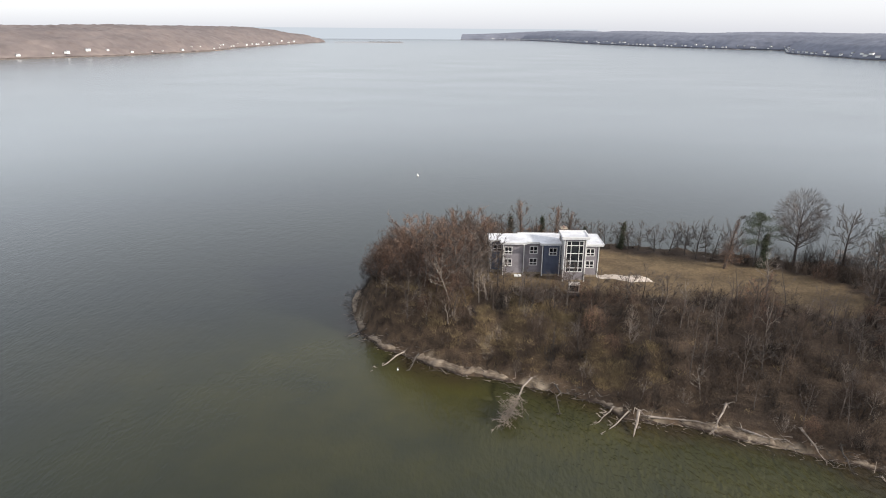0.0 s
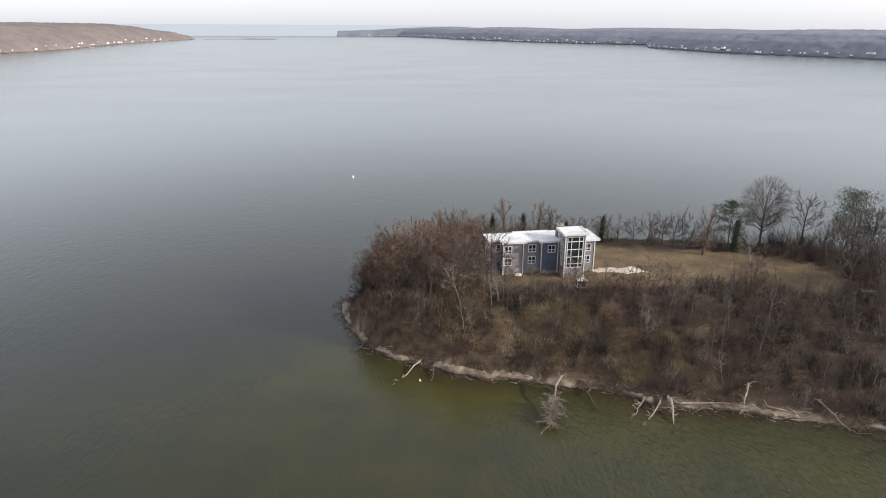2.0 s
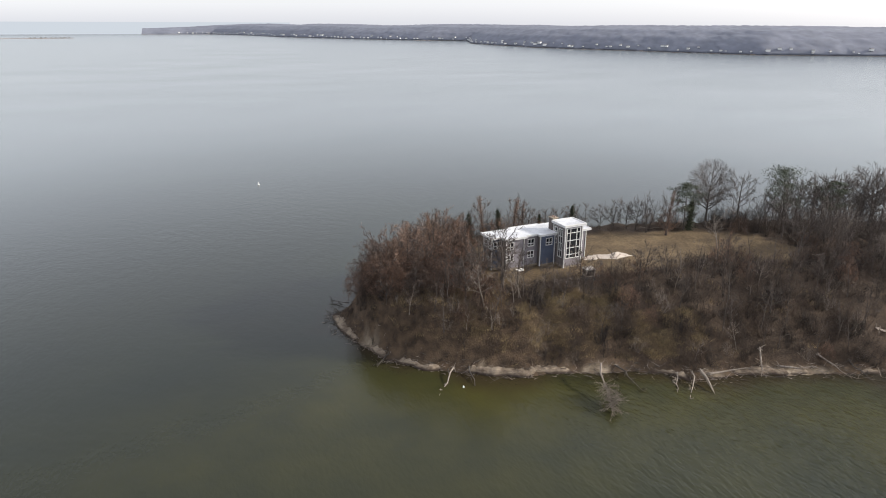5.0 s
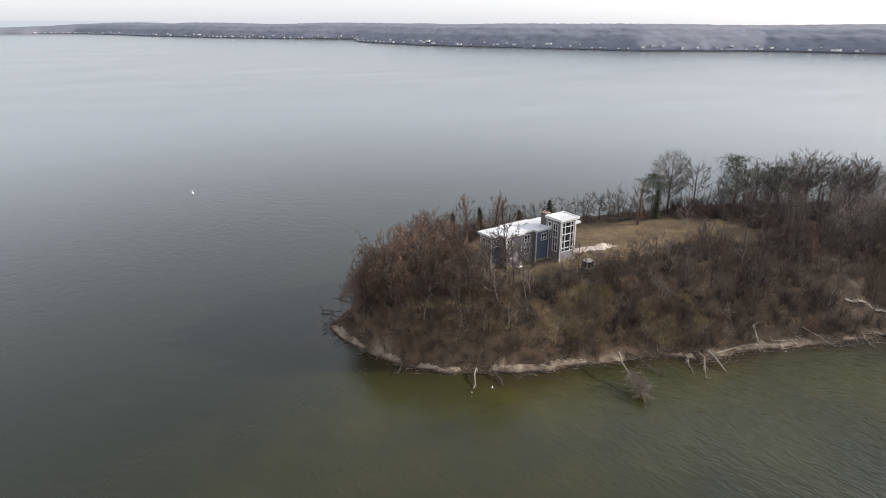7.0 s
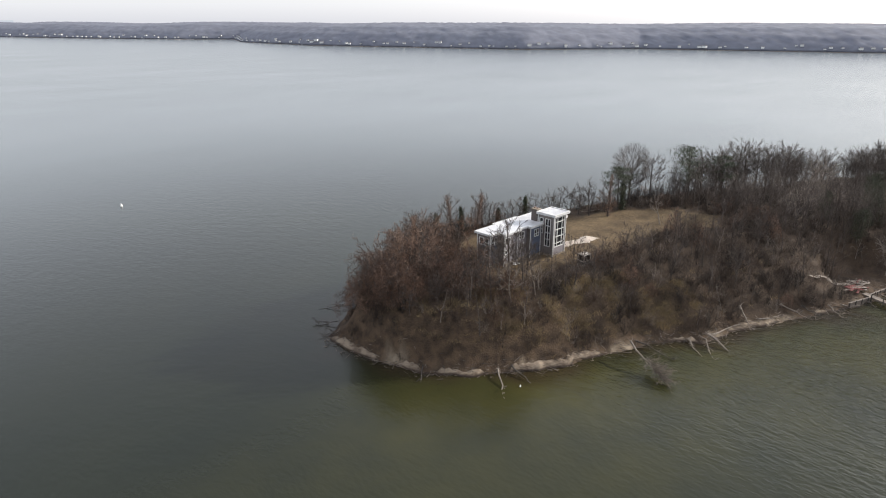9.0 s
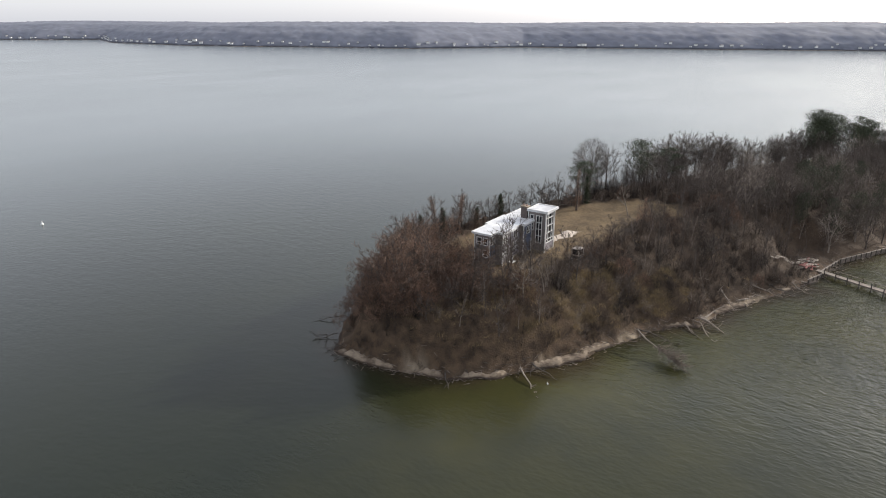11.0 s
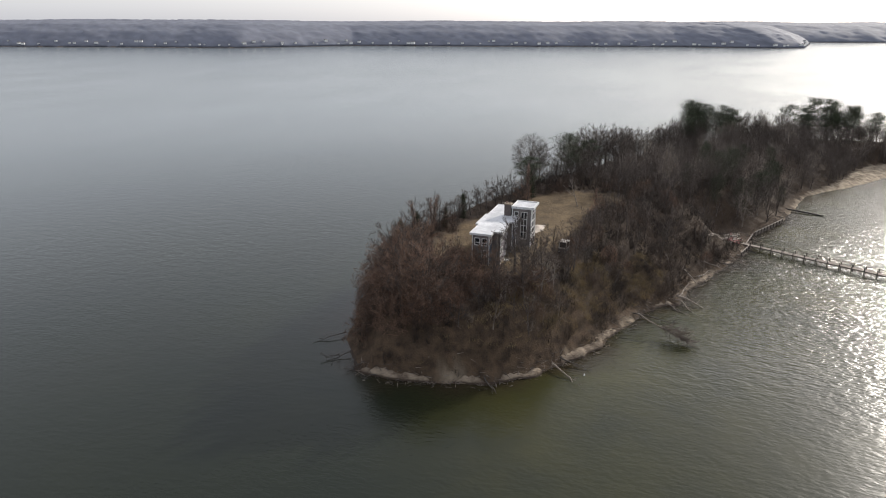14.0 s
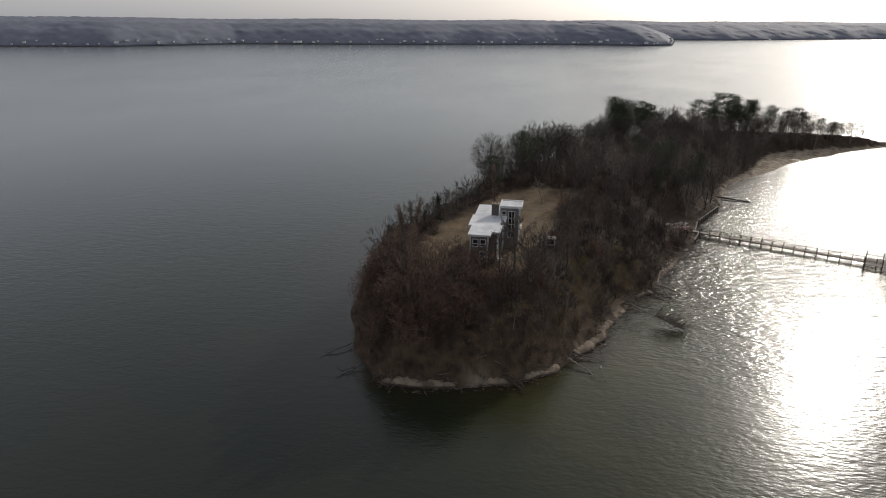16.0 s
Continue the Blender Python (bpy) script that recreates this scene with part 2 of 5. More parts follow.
def part(name, bm, mat, parent=None, label=""):
    """Links a bmesh as one mesh object under a thing or a part."""
    me = bpy.data.meshes.new(name)
    bm.to_mesh(me)
    bm.free()
    me.materials.append(mat)
    ob = new(name, me)
    ob.parent = parent
    return tagged(ob, label)


def thing(name, at=(0, 0, 0), turn=0.0, label="", category="", group="", kind=""):
    ob = new(name)
    ob.matrix_basis = pose(*at, 0, 0, turn)
    return tagged(ob, label, category, group, kind)


def box(x0, y0, z0, x1, y1, z1, bm=None, edge=0.0):
    bm = bm or bmesh.new()
    made = bmesh.ops.create_cube(bm, size=1.0, matrix=Matrix.LocRotScale(((x0 + x1) / 2, (y0 + y1) / 2, (z0 + z1) / 2), None, (x1 - x0, y1 - y0, z1 - z0)))
    if edge:
        es = list({e for v in made["verts"] for e in v.link_edges})
        bmesh.ops.bevel(bm, geom=es, offset=edge, segments=1, affect="EDGES")
    return bm


def prism(outline, z0, z1, bm=None):
    """A plate with the given outline (counter-clockwise)."""
    bm = bm or bmesh.new()
    low = [bm.verts.new((x, y, z0)) for x, y in outline]
    high = [bm.verts.new((x, y, z1)) for x, y in outline]
    bm.faces.new(low[::-1])
    bm.faces.new(high)
    k = len(outline)
    for i in range(k):
        bm.faces.new((low[i], low[(i + 1) % k], high[(i + 1) % k], high[i]))
    return bm


class Wood:
    """Collects tapered stems, spikes and leaves as arrays."""

    def __init__(self):
        self.v, self.t, self.n = [], [], 0

    def stem(self, pts, radii, sides=4):
        pts = [np.asarray(p, float) for p in pts]
        rings = []
        for i, p in enumerate(pts):
            d = pts[min(i + 1, len(pts) - 1)] - pts[max(i - 1, 0)]
            d = d / (np.linalg.norm(d) + 1e-9)
            u = np.cross(d, (0.31, 0.52, 0.79))
            u /= np.linalg.norm(u) + 1e-9
            w = np.cross(d, u)
            a = np.arange(sides) * 2 * np.pi / sides
            rings.append(p + radii[i] * (np.outer(np.cos(a), u) + np.outer(np.sin(a), w)))
        b = self.n
        self.v.append(np.concatenate(rings))
        f = []
        for i in range(len(pts) - 1):
            for k in range(sides):
                p0, p1 = b + i * sides + k, b + i * sides + (k + 1) % sides
                f += [(p0, p1, p1 + sides), (p0, p1 + sides, p0 + sides)]
        e = b + (len(pts) - 1) * sides
        f += [(e, e + k, e + k + 1) for k in range(1, sides - 1)]
        self.t.append(np.array(f))
        self.n += sides * len(pts)

    def spikes(self, base, tip, radius):
        """Many thin three-sided cones."""
        base, tip = np.asarray(base, float), np.asarray(tip, float)
        if not len(base):
            return
        d = tip - base
        d /= np.linalg.norm(d, axis=1, keepdims=True) + 1e-9
        u = np.cross(d, np.array((0.31, 0.52, 0.79)))
        u /= np.linalg.norm(u, axis=1, keepdims=True) + 1e-9
        w = np.cross(d, u)
        r = np.broadcast_to(np.asarray(radius, float), (len(base),))[:, None]
        vs = [base + r * (math.cos(a) * u + math.sin(a) * w) for a in (0, 2.094, 4.189)] + [tip]
        k = len(base)
        self.v.append(np.stack(vs, 1).reshape(-1, 3))
        i = self.n + 4 * np.arange(k)[:, None]
        self.t.append((i[:, :, None] + np.array([[0, 1, 3], [1, 2, 3], [2, 0, 3]])[None]).reshape(-1, 3))
        self.n += 4 * k

    def leaves(self, at, size, rng, broad=0.22):
        """Small pointed leaves, shoots or tufts of needles, each a thin three-sided blade."""
        d = rng.normal(size=(len(at), 3))
        d /= np.linalg.norm(d, axis=1, keepdims=True)
        s = size * rng.uniform(0.6, 1.4, (len(at), 1))
        self.spikes(at - d * s / 2, at + d * s / 2, broad * s[:, 0])

    def arrays(self):
        return np.concatenate(self.v), np.concatenate(self.t)

    def mesh(self, name, mat):
        v, t = self.arrays()
        return mesh_from(name, v, t, mat)


def turned(d, angle, rng):
    """The direction d bent by an angle to a random side."""
    side = np.cross(d, rng.normal(size=3))
    side /= np.linalg.norm(side) + 1e-9
    return d * math.cos(angle) + side * math.sin(angle)


def limb(rng, start, d, length, bend, up, steps=4):
    pts, p = [np.array(start, float)], np.array(start, float)
    for _ in range(steps):
        d = turned(d, bend * rng.uniform(0.2, 1.0), rng) + np.array((0, 0, up))
        d /= np.linalg.norm(d)
        p = p + d * length / steps
        pts.append(p)
    return pts, d


def bare_tree(seed, height, crown=0.6, low=0.3, lean=0.0, limbs=9, twigs=7, thick=0.018, droop=0.06, spread=0.75, wild=0.35, boughs=5, twig=0.0022):
    """A leafless tree whose limbs reach out to a rounded crown: trunk, limbs, boughs and fine twigs. Returns trunk and crown."""
    rng = np.random.default_rng(seed)
    trunk, top = Wood(), Wood()
    r0 = height * thick
    d0 = np.array((math.sin(lean), 0, math.cos(lean)))
    line, _ = limb(rng, (0, 0, -0.4), d0, height * 0.86, wild * 0.3, 0.03, 7)
    rad = [r0 * (1 - 0.88 * (i / 7)) for i in range(8)]
    rad[0] *= 1.5
    trunk.stem(line, rad, 6)
    bases, tips = [], []

    def along(k):
        j = min(int(k * 7), 6)
        return line[j] + (line[j + 1] - line[j]) * (k * 7 - j)

    def fine(pts, reach, n):
        for _ in range(n):
            k = rng.uniform(0.2, 1.0) * (len(pts) - 1)
            i = min(int(k), len(pts) - 2)
            b = pts[i] + (pts[i + 1] - pts[i]) * (k - i)
            dd = pts[i + 1] - pts[i]
            dd = turned(dd / (np.linalg.norm(dd) + 1e-9), rng.uniform(0.25, 0.8), rng) + np.array((0, 0, droop))
            e = b + dd * reach * rng.uniform(0.5, 1.2)
            bases.append(b), tips.append(e)
            q = b + (e - b) * rng.uniform(0.3, 0.8)
            bases.append(q), tips.append(q + turned((e - b) / (np.linalg.norm(e - b) + 1e-9), 0.6, rng) * reach * rng.uniform(0.3, 0.7))

    centre = along(min(0.95, 0.5 + 0.5 * low)) if low < 0.9 else along(0.9)
    across, tall = height * crown * 0.5, height * (1 - low) * 0.5
    for i in range(limbs):
        zd = -0.55 + 1.5 * (i + rng.uniform(0, 0.9)) / limbs
        flat = math.sqrt(max(0.05, 1 - min(zd, 0.97) ** 2))
        ang = i * 2.4 + rng.uniform(-0.4, 0.4)
        shape = rng.uniform(0.8, 1.03)
        tip = centre + np.array((math.cos(ang) * flat * across, math.sin(ang) * flat * across, zd * tall)) * shape
        k = float(np.clip(low * 0.8 + (0.86 - low * 0.8) * (zd + 0.6) / 1.6 * rng.uniform(0.6, 0.95), 0.12, 0.93))
        s = along(k)
        reach = np.linalg.norm(tip - s)
        mid = s + (tip - s) * 0.5 + np.array((0, 0, -0.06 * reach)) + rng.normal(size=3) * wild * 0.16 * reach
        pts = []
        for q in (0, 0.25, 0.5, 0.75, 1.0):
            p = s * (1 - q) ** 2 + mid * 2 * q * (1 - q) + tip * q * q
            pts.append(p + rng.normal(size=3) * wild * 0.07 * reach * (0 < q < 1))
        r = max(r0 * (1 - 0.85 * k) * 0.5, 0.02)
        top.stem(pts, [r, r * 0.78, r * 0.55, r * 0.34, r * 0.12], 4)
        fine(pts[2:], reach * 0.2, twigs)
        for _ in range(boughs):
            q = rng.uniform(0.3, 0.95) * 4
            a = min(int(q), 3)
            s2 = pts[a] + (pts[a + 1] - pts[a]) * (q - a)
            d2 = pts[a + 1] - pts[a]
            d2 = turned(d2 / np.linalg.norm(d2), rng.uniform(0.35, 0.8), rng)
            p2, _ = limb(rng, s2, d2, reach * rng.uniform(0.25, 0.48), wild, droop, 3)
            top.stem(p2, [r * 0.42, r * 0.3, r * 0.18, r * 0.07], 3)
            fine(p2, reach * 0.2, twigs)
    top.spikes(bases, tips, height * twig)
    return trunk, top


def pine_tree(seed, height, layers=9, reach=0.24, bare=0.45, clump=70, lean=0.0, flat=0.45):
    """A tall pine with a bare lower trunk and tufted boughs. Returns trunk with boughs, and needles."""
    rng = np.random.default_rng(seed)
    trunk, crown = Wood(), Wood()
    line, _ = limb(rng, (0, 0, -0.4), np.array((math.sin(lean), 0, math.cos(lean))), height, 0.08, 0.02, 6)
    r0 = height * 0.016
    trunk.stem(line, [r0 * (1.3 if i == 0 else 1 - 0.14 * i) for i in range(7)], 6)
    for i in range(layers * 3):
        k = bare + (1 - bare) * (i + rng.uniform(0, 1)) / (layers * 3)
        j = min(int(k * 6), 5)
        s = line[j] + (line[j + 1] - line[j]) * (k * 6 - j)
        a = i * 2.4 + rng.uniform(-0.5, 0.5)
        up = (k - bare) / (1 - bare)
        L = height * reach * (0.3 + 0.8 * math.sin(math.pi * (0.18 + 0.78 * up))) * rng.uniform(0.55, 1.15)
        d = np.array((math.cos(a), math.sin(a), rng.uniform(0.05, 0.3) + 0.5 * up))
        pts, _ = limb(rng, s, d / np.linalg.norm(d), L, 0.25, 0.05, 3)
        trunk.stem(pts, [r0 * 0.25, r0 * 0.18, r0 * 0.12, r0 * 0.05], 3)
        for q, n in ((pts[2], clump), (pts[3], clump)):
            pad = height * 0.042 + L * 0.1
            c = rng.normal(size=(n, 3)) * np.array((pad, pad, pad * flat)) + q
            crown.leaves(c, height * 0.031, rng, 0.14)
    return trunk, crown


def ivy_sleeve(seed, line, radius, count, broad=0.2):
    """Leaves of a climber round a trunk, in uneven clumps."""
    rng = np.random.default_rng(seed)
    w = Wood()
    line = np.array(line)
    k = rng.uniform(0, len(line) - 1.001, count)
    i = k.astype(int)
    p = line[i] + (line[i + 1] - line[i]) * (k - i)[:, None]
    swell = radius * (0.5 + 0.9 * np.sin(k * 2.1 + seed) ** 2) * (1.15 - 0.09 * k)
    p = p + rng.normal(size=(count, 3)) * swell[:, None] * np.array((0.55, 0.55, 0.4))
    w.leaves(p, 0.6, rng, broad)
    return w
# ---- the point of land: shore, heights, ground ----
SHORE = [(-22, 161.5), (-23, 155), (-22.5, 149), (-20.3, 141), (-18.5, 135.5), (-13, 128.8), (-6.5, 124), (3, 117.6), (10, 116.2), (18, 112.3), (24, 110.8), (29.6, 107.2),
         (33.5, 102), (45, 99.4), (53, 95), (61, 92.4), (70.5, 87.4), (85, 82.5), (99, 80), (118, 70), (129, 66.5), (150, 60),
         (164, 55.4), (176, 45), (192, 30.5), (213, 16), (230, -1), (253, -25.5), (271, -50), (287, -82), (291, -82), (283, -48), (280, -20),
         (282, 15), (268, 58), (242, 95), (205, 122), (160, 142), (120, 154), (88, 164), (55, 174), (28, 179), (5, 175), (-11, 169)]
LAWN = [(8, 135), (26, 132.5), (50, 128.5), (66, 129.5), (82, 120), (92, 125), (88, 138), (78, 148), (62, 153), (40, 159), (20, 162), (7, 155)]


def inside_distance(px, py, outline):
    """Distance to an outline, positive inside, for arrays of points."""
    best = np.full(px.shape, 1e9)
    odd = np.zeros(px.shape, bool)
    for (ax, ay), (bx, by) in zip(outline, outline[1:] + outline[:1]):
        dx, dy = bx - ax, by - ay
        k = np.clip(((px - ax) * dx + (py - ay) * dy) / (dx * dx + dy * dy), 0, 1)
        best = np.minimum(best, np.hypot(px - ax - k * dx, py - ay - k * dy))
        if ay != by:
            cross = ((ay > py) != (by > py)) & (px < dx * (py - ay) / dy + ax)
            odd ^= cross
    return np.where(odd, best, -best)


def step(a, b, x):
    k = np.clip((x - a) / (b - a), 0, 1)
    return k * k * (3 - 2 * k)


def waves(x, y, seed, size):
    """Smooth pseudo-random field from summed sines, about -1 to 1."""
    rng = np.random.default_rng(seed)
    out = np.zeros_like(x, dtype=float)
    for _ in range(7):
        a, f, p = rng.uniform(0, 6.283), rng.uniform(0.5, 1.6) / size, rng.uniform(0, 6.283)
        out += np.sin((x * math.cos(a) + y * math.sin(a)) * f * 6.283 + p)
    return out / 4


def height(x, y):
    """Ground height over the water at points of the plan."""
    x, y = np.asarray(x, float), np.asarray(y, float)
    d = inside_distance(x, y, SHORE) + 0.5 * waves(x, y, 3, 14)
    axis = np.interp(x, [-20, 0, 40, 85, 150, 200, 260, 290], [150, 148, 146, 126, 96, 78, 20, -60])
    south = step(6, -6, y - axis)
    wide = np.interp(x, [-20, -8, 5, 30, 45, 75, 100, 140, 170, 240, 270], [4, 8, 14, 17, 22, 28, 30, 24, 30, 30, 9])
    wide = wide * south + 9 * (1 - south)
    beach = np.interp(x, [-20, 60, 150, 172, 192, 208, 237, 252, 262, 270], [0.8, 0.6, 0.8, 1.0, 5, 9, 17, 12, 5, 2]) * south + 1.2 * (1 - south)
    top = np.interp(x, [-22, -10, 5, 60, 100, 160, 250, 262, 275, 284], [9.6, 11.0, 12.1, 12.3, 12.0, 9.0, 8.5, 8.0, 5.5, 1.2])
    k = np.clip((d - beach) / wide, 0, 1)
    bluff = 0.72 * step(0, 0.62, k) + 0.28 * step(0.35, 1.0, k)
    h = np.where(d < beach, 0.75 * d / np.maximum(beach, 0.1), 0.75 + (top - 0.75) * bluff)
    h = np.where(d < 0, np.maximum(d * 0.35, -3), h)
    low = step(15, 5, np.hypot((x - 95) * 0.85, (y - 87) * 1.1))
    h = np.where(d > 0, h * (1 - low) + low * np.minimum(h, 1.5), h)
    rough = step(0, 6, d) * (0.55 * waves(x, y, 5, 9) + 0.3 * waves(x, y, 6, 3.5))
    flat = step(-3, 3, inside_distance(x, y, LAWN))
    return h + rough * (1 - 0.85 * flat)


def golden(x, y):
    """Where tall golden grass takes over from the brush on the south face."""
    a = step(1.2, 0.8, np.hypot((x - 14) / 19, (y - 124.5 + 0.30 * (x - 14)) / 5.5))
    b = step(1.2, 0.75, np.hypot((x - 29) / 13, (y - 114.5 + 0.4 * (x - 29)) / 5.0))
    c = step(1.2, 0.75, np.hypot((x + 5) / 8, (y - 137.5 + 0.5 * (x + 5)) / 4.0))
    return np.clip(np.maximum.reduce([a, b, c]) * (0.40 + 1.9 * waves(x, y, 41, 9)), 0, 1)


def build_ground():
    xs, ys = np.arange(-42, 312, 1.35), np.arange(-100, 196, 1.35)
    X, Y = np.meshgrid(xs, ys, indexing="ij")
    Z = height(X, Y)
    D = inside_distance(X, Y, SHORE)
    idx = np.arange(X.size).reshape(X.shape)
    near = D > -7
    keep = near[:-1, :-1] | near[1:, :-1] | near[:-1, 1:] | near[1:, 1:]
    quads = np.stack([idx[:-1, :-1], idx[1:, :-1], idx[1:, 1:], idx[:-1, 1:]], -1)[keep]
    used = np.unique(quads)
    remap = np.zeros(X.size, int)
    remap[used] = np.arange(len(used))
    V = np.stack([X.ravel(), Y.ravel(), Z.ravel()], 1)[used]
    me = mesh_from("ground", V, [], GROUND, quads=remap[quads], smooth=True)
    x, y, d = X.ravel()[used], Y.ravel()[used], D.ravel()[used]
    gx, gy = np.gradient(Z, 1.35)
    slope = np.hypot(gx, gy).ravel()[used]
    lawn = step(-1.5, 1.5, inside_distance(x, y, LAWN) + 1.2 * waves(x, y, 8, 7))
    lawn = np.maximum(lawn, 0.6 * golden(x, y) * step(1.5, 4, d))
    span = np.interp(x, [-20, 60, 100, 150, 164, 172, 192, 208, 237, 252, 262, 270], [0.9, 0.7, 0.3, 0.3, 0.3, 1.5, 6, 10, 18, 13, 5, 1.5])
    sand = step(span + 0.8, span - 0.4, d + 0.8 * waves(x, y, 9, 6)) * np.where(x < 130, (0.05 + 0.95 * step(0.0, 0.4, waves(x, y, 10, 16))) * step(147, 140, y), 1.0)
    earth = np.maximum.reduce([0.45 * step(0.75, 1.15, slope + 0.25 * waves(x, y, 12, 8)), 0.8 * step(10, 5, d + 3 * waves(x, y, 17, 10)) * step(30, 5, x), 0.8 * step(3.5, 2.0, d)]) * (1 - sand)
    for key, val in (("lawn", lawn), ("sand", sand), ("earth", earth)):
        me.attributes.new(key, "FLOAT", "POINT").data.foreach_set("value", val.astype(np.float32))
    tagged(new("ground", me), "brown leaf-littered point of land with a dry winter lawn", "ground", kind="structure")


build_ground()


def densify(line, gap):
    out = []
    for (ax, ay), (bx, by) in zip(line, line[1:]):
        n = max(1, int(math.hypot(bx - ax, by - ay) / gap))
        out += [(ax + (bx - ax) * i / n, ay + (by - ay) * i / n) for i in range(n)]
    return np.array(out + [line[-1]])


def build_water():
    def lines(lo, hi, a, b, s):
        near = np.arange(a, b, s)
        out = [near]
        for sign, edge, end in ((-1, a, lo), (1, b, hi)):
            v, w, acc = edge, s, []
            while abs(v) < abs(end):
                w *= 1.35
                v += sign * w
                acc.append(v)
            out.append(np.array(acc))
        return np.unique(np.clip(np.concatenate(out), lo, hi))
    xs, ys = lines(-4900, 4900, -110, 310, 2.5), lines(-4900, 4900, -100, 240, 2.5)
    X, Y = np.meshgrid(xs, ys, indexing="ij")
    idx = np.arange(X.size).reshape(X.shape)
    quads = np.stack([idx[:-1, :-1], idx[1:, :-1], idx[1:, 1:], idx[:-1, 1:]], -1)
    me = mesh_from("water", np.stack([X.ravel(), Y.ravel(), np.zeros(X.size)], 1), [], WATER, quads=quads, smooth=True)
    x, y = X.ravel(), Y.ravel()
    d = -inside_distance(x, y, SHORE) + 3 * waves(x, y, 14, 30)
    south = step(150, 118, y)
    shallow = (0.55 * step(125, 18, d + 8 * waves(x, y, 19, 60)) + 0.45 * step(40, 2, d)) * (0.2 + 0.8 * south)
    # band for the brown shore water and the painted bank shadow
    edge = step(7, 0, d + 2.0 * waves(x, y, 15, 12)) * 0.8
    # drives the painted sky reflection; also adds roughness and calms the ripples
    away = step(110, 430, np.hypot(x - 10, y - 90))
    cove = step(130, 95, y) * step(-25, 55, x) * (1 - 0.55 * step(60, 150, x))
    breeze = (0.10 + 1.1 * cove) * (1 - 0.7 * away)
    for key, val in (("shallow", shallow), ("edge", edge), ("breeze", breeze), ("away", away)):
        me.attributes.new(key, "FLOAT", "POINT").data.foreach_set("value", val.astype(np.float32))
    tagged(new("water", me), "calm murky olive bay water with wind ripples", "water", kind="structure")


build_water()


def clay_bank():
    """A low cut bank along the waterline, higher and broader in some stretches."""
    p = densify([SHORE[-1]] + SHORE[:18], 0.7)
    t = np.gradient(p, axis=0)
    kern = np.ones(7) / 7
    t = np.stack([np.convolve(np.pad(t[:, c], 3, mode="edge"), kern, mode="valid") for c in (0, 1)], 1)
    t /= np.linalg.norm(t, axis=1, keepdims=True)
    inward = np.stack([-t[:, 1], t[:, 0]], 1)
    x, y = p[:, 0], p[:, 1]
    gate = 0.12 + 0.88 * step(-0.25, 0.3, waves(x, y, 24, 13) + 0.25 * step(10, -5, x)) * step(88, 60, x)
    gate = gate * (1 - 0.9 * step(6, 3, np.abs(x - 17.5)))
    tall = (0.72 + 0.3 * waves(x, y, 21, 5) + 0.2 * waves(x, y, 22, 1.9)) * gate * (1 - 0.25 * step(8, 20, x))
    wide = (0.45 + 0.45 * waves(x, y, 23, 6)) * gate
    out = 0.5 * waves(x, y, 25, 8) + 0.2 * waves(x, y, 26, 1.6)
    rings = []
    for a, b, k in ((-0.7, 0, -0.45), (-0.45, 0, 0.05), (-0.2, 0, 0.7), (0.15, 0, 0.98), (0.4, 0.5, 1.12), (0.7, 1.0, 1.2), (1.8, 1.2, 0.9)):
        q = p + inward * (a + out + b * wide)[:, None]
        rings.append(np.c_[q, np.where(k < 0, k, tall * k + 0.06 * waves(q[:, 0], q[:, 1], 27, 1.2))])
    n = len(p)
    quads = [(j * n + i, j * n + i + 1, (j + 1) * n + i + 1, (j + 1) * n + i) for j in range(len(rings) - 1) for i in range(n - 1)]
    tagged(new("bank", mesh_from("bank", np.concatenate(rings), [], BANK, quads=quads, smooth=True)), "pale eroded clay bank cut by the water", "bank", kind="structure")


clay_bank()

# the open bay goes on past the sheet as a glowing strip, pale like haze
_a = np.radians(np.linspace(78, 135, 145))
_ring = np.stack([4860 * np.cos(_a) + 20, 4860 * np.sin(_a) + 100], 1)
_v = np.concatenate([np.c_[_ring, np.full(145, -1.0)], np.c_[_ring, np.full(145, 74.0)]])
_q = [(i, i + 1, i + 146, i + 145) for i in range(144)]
tagged(new("backdrop", mesh_from("backdrop", _v, [], GLOW_BAY, quads=_q)), "glowing backdrop strip in the pale haze colour of the open bay", "backdrop", kind="structure")


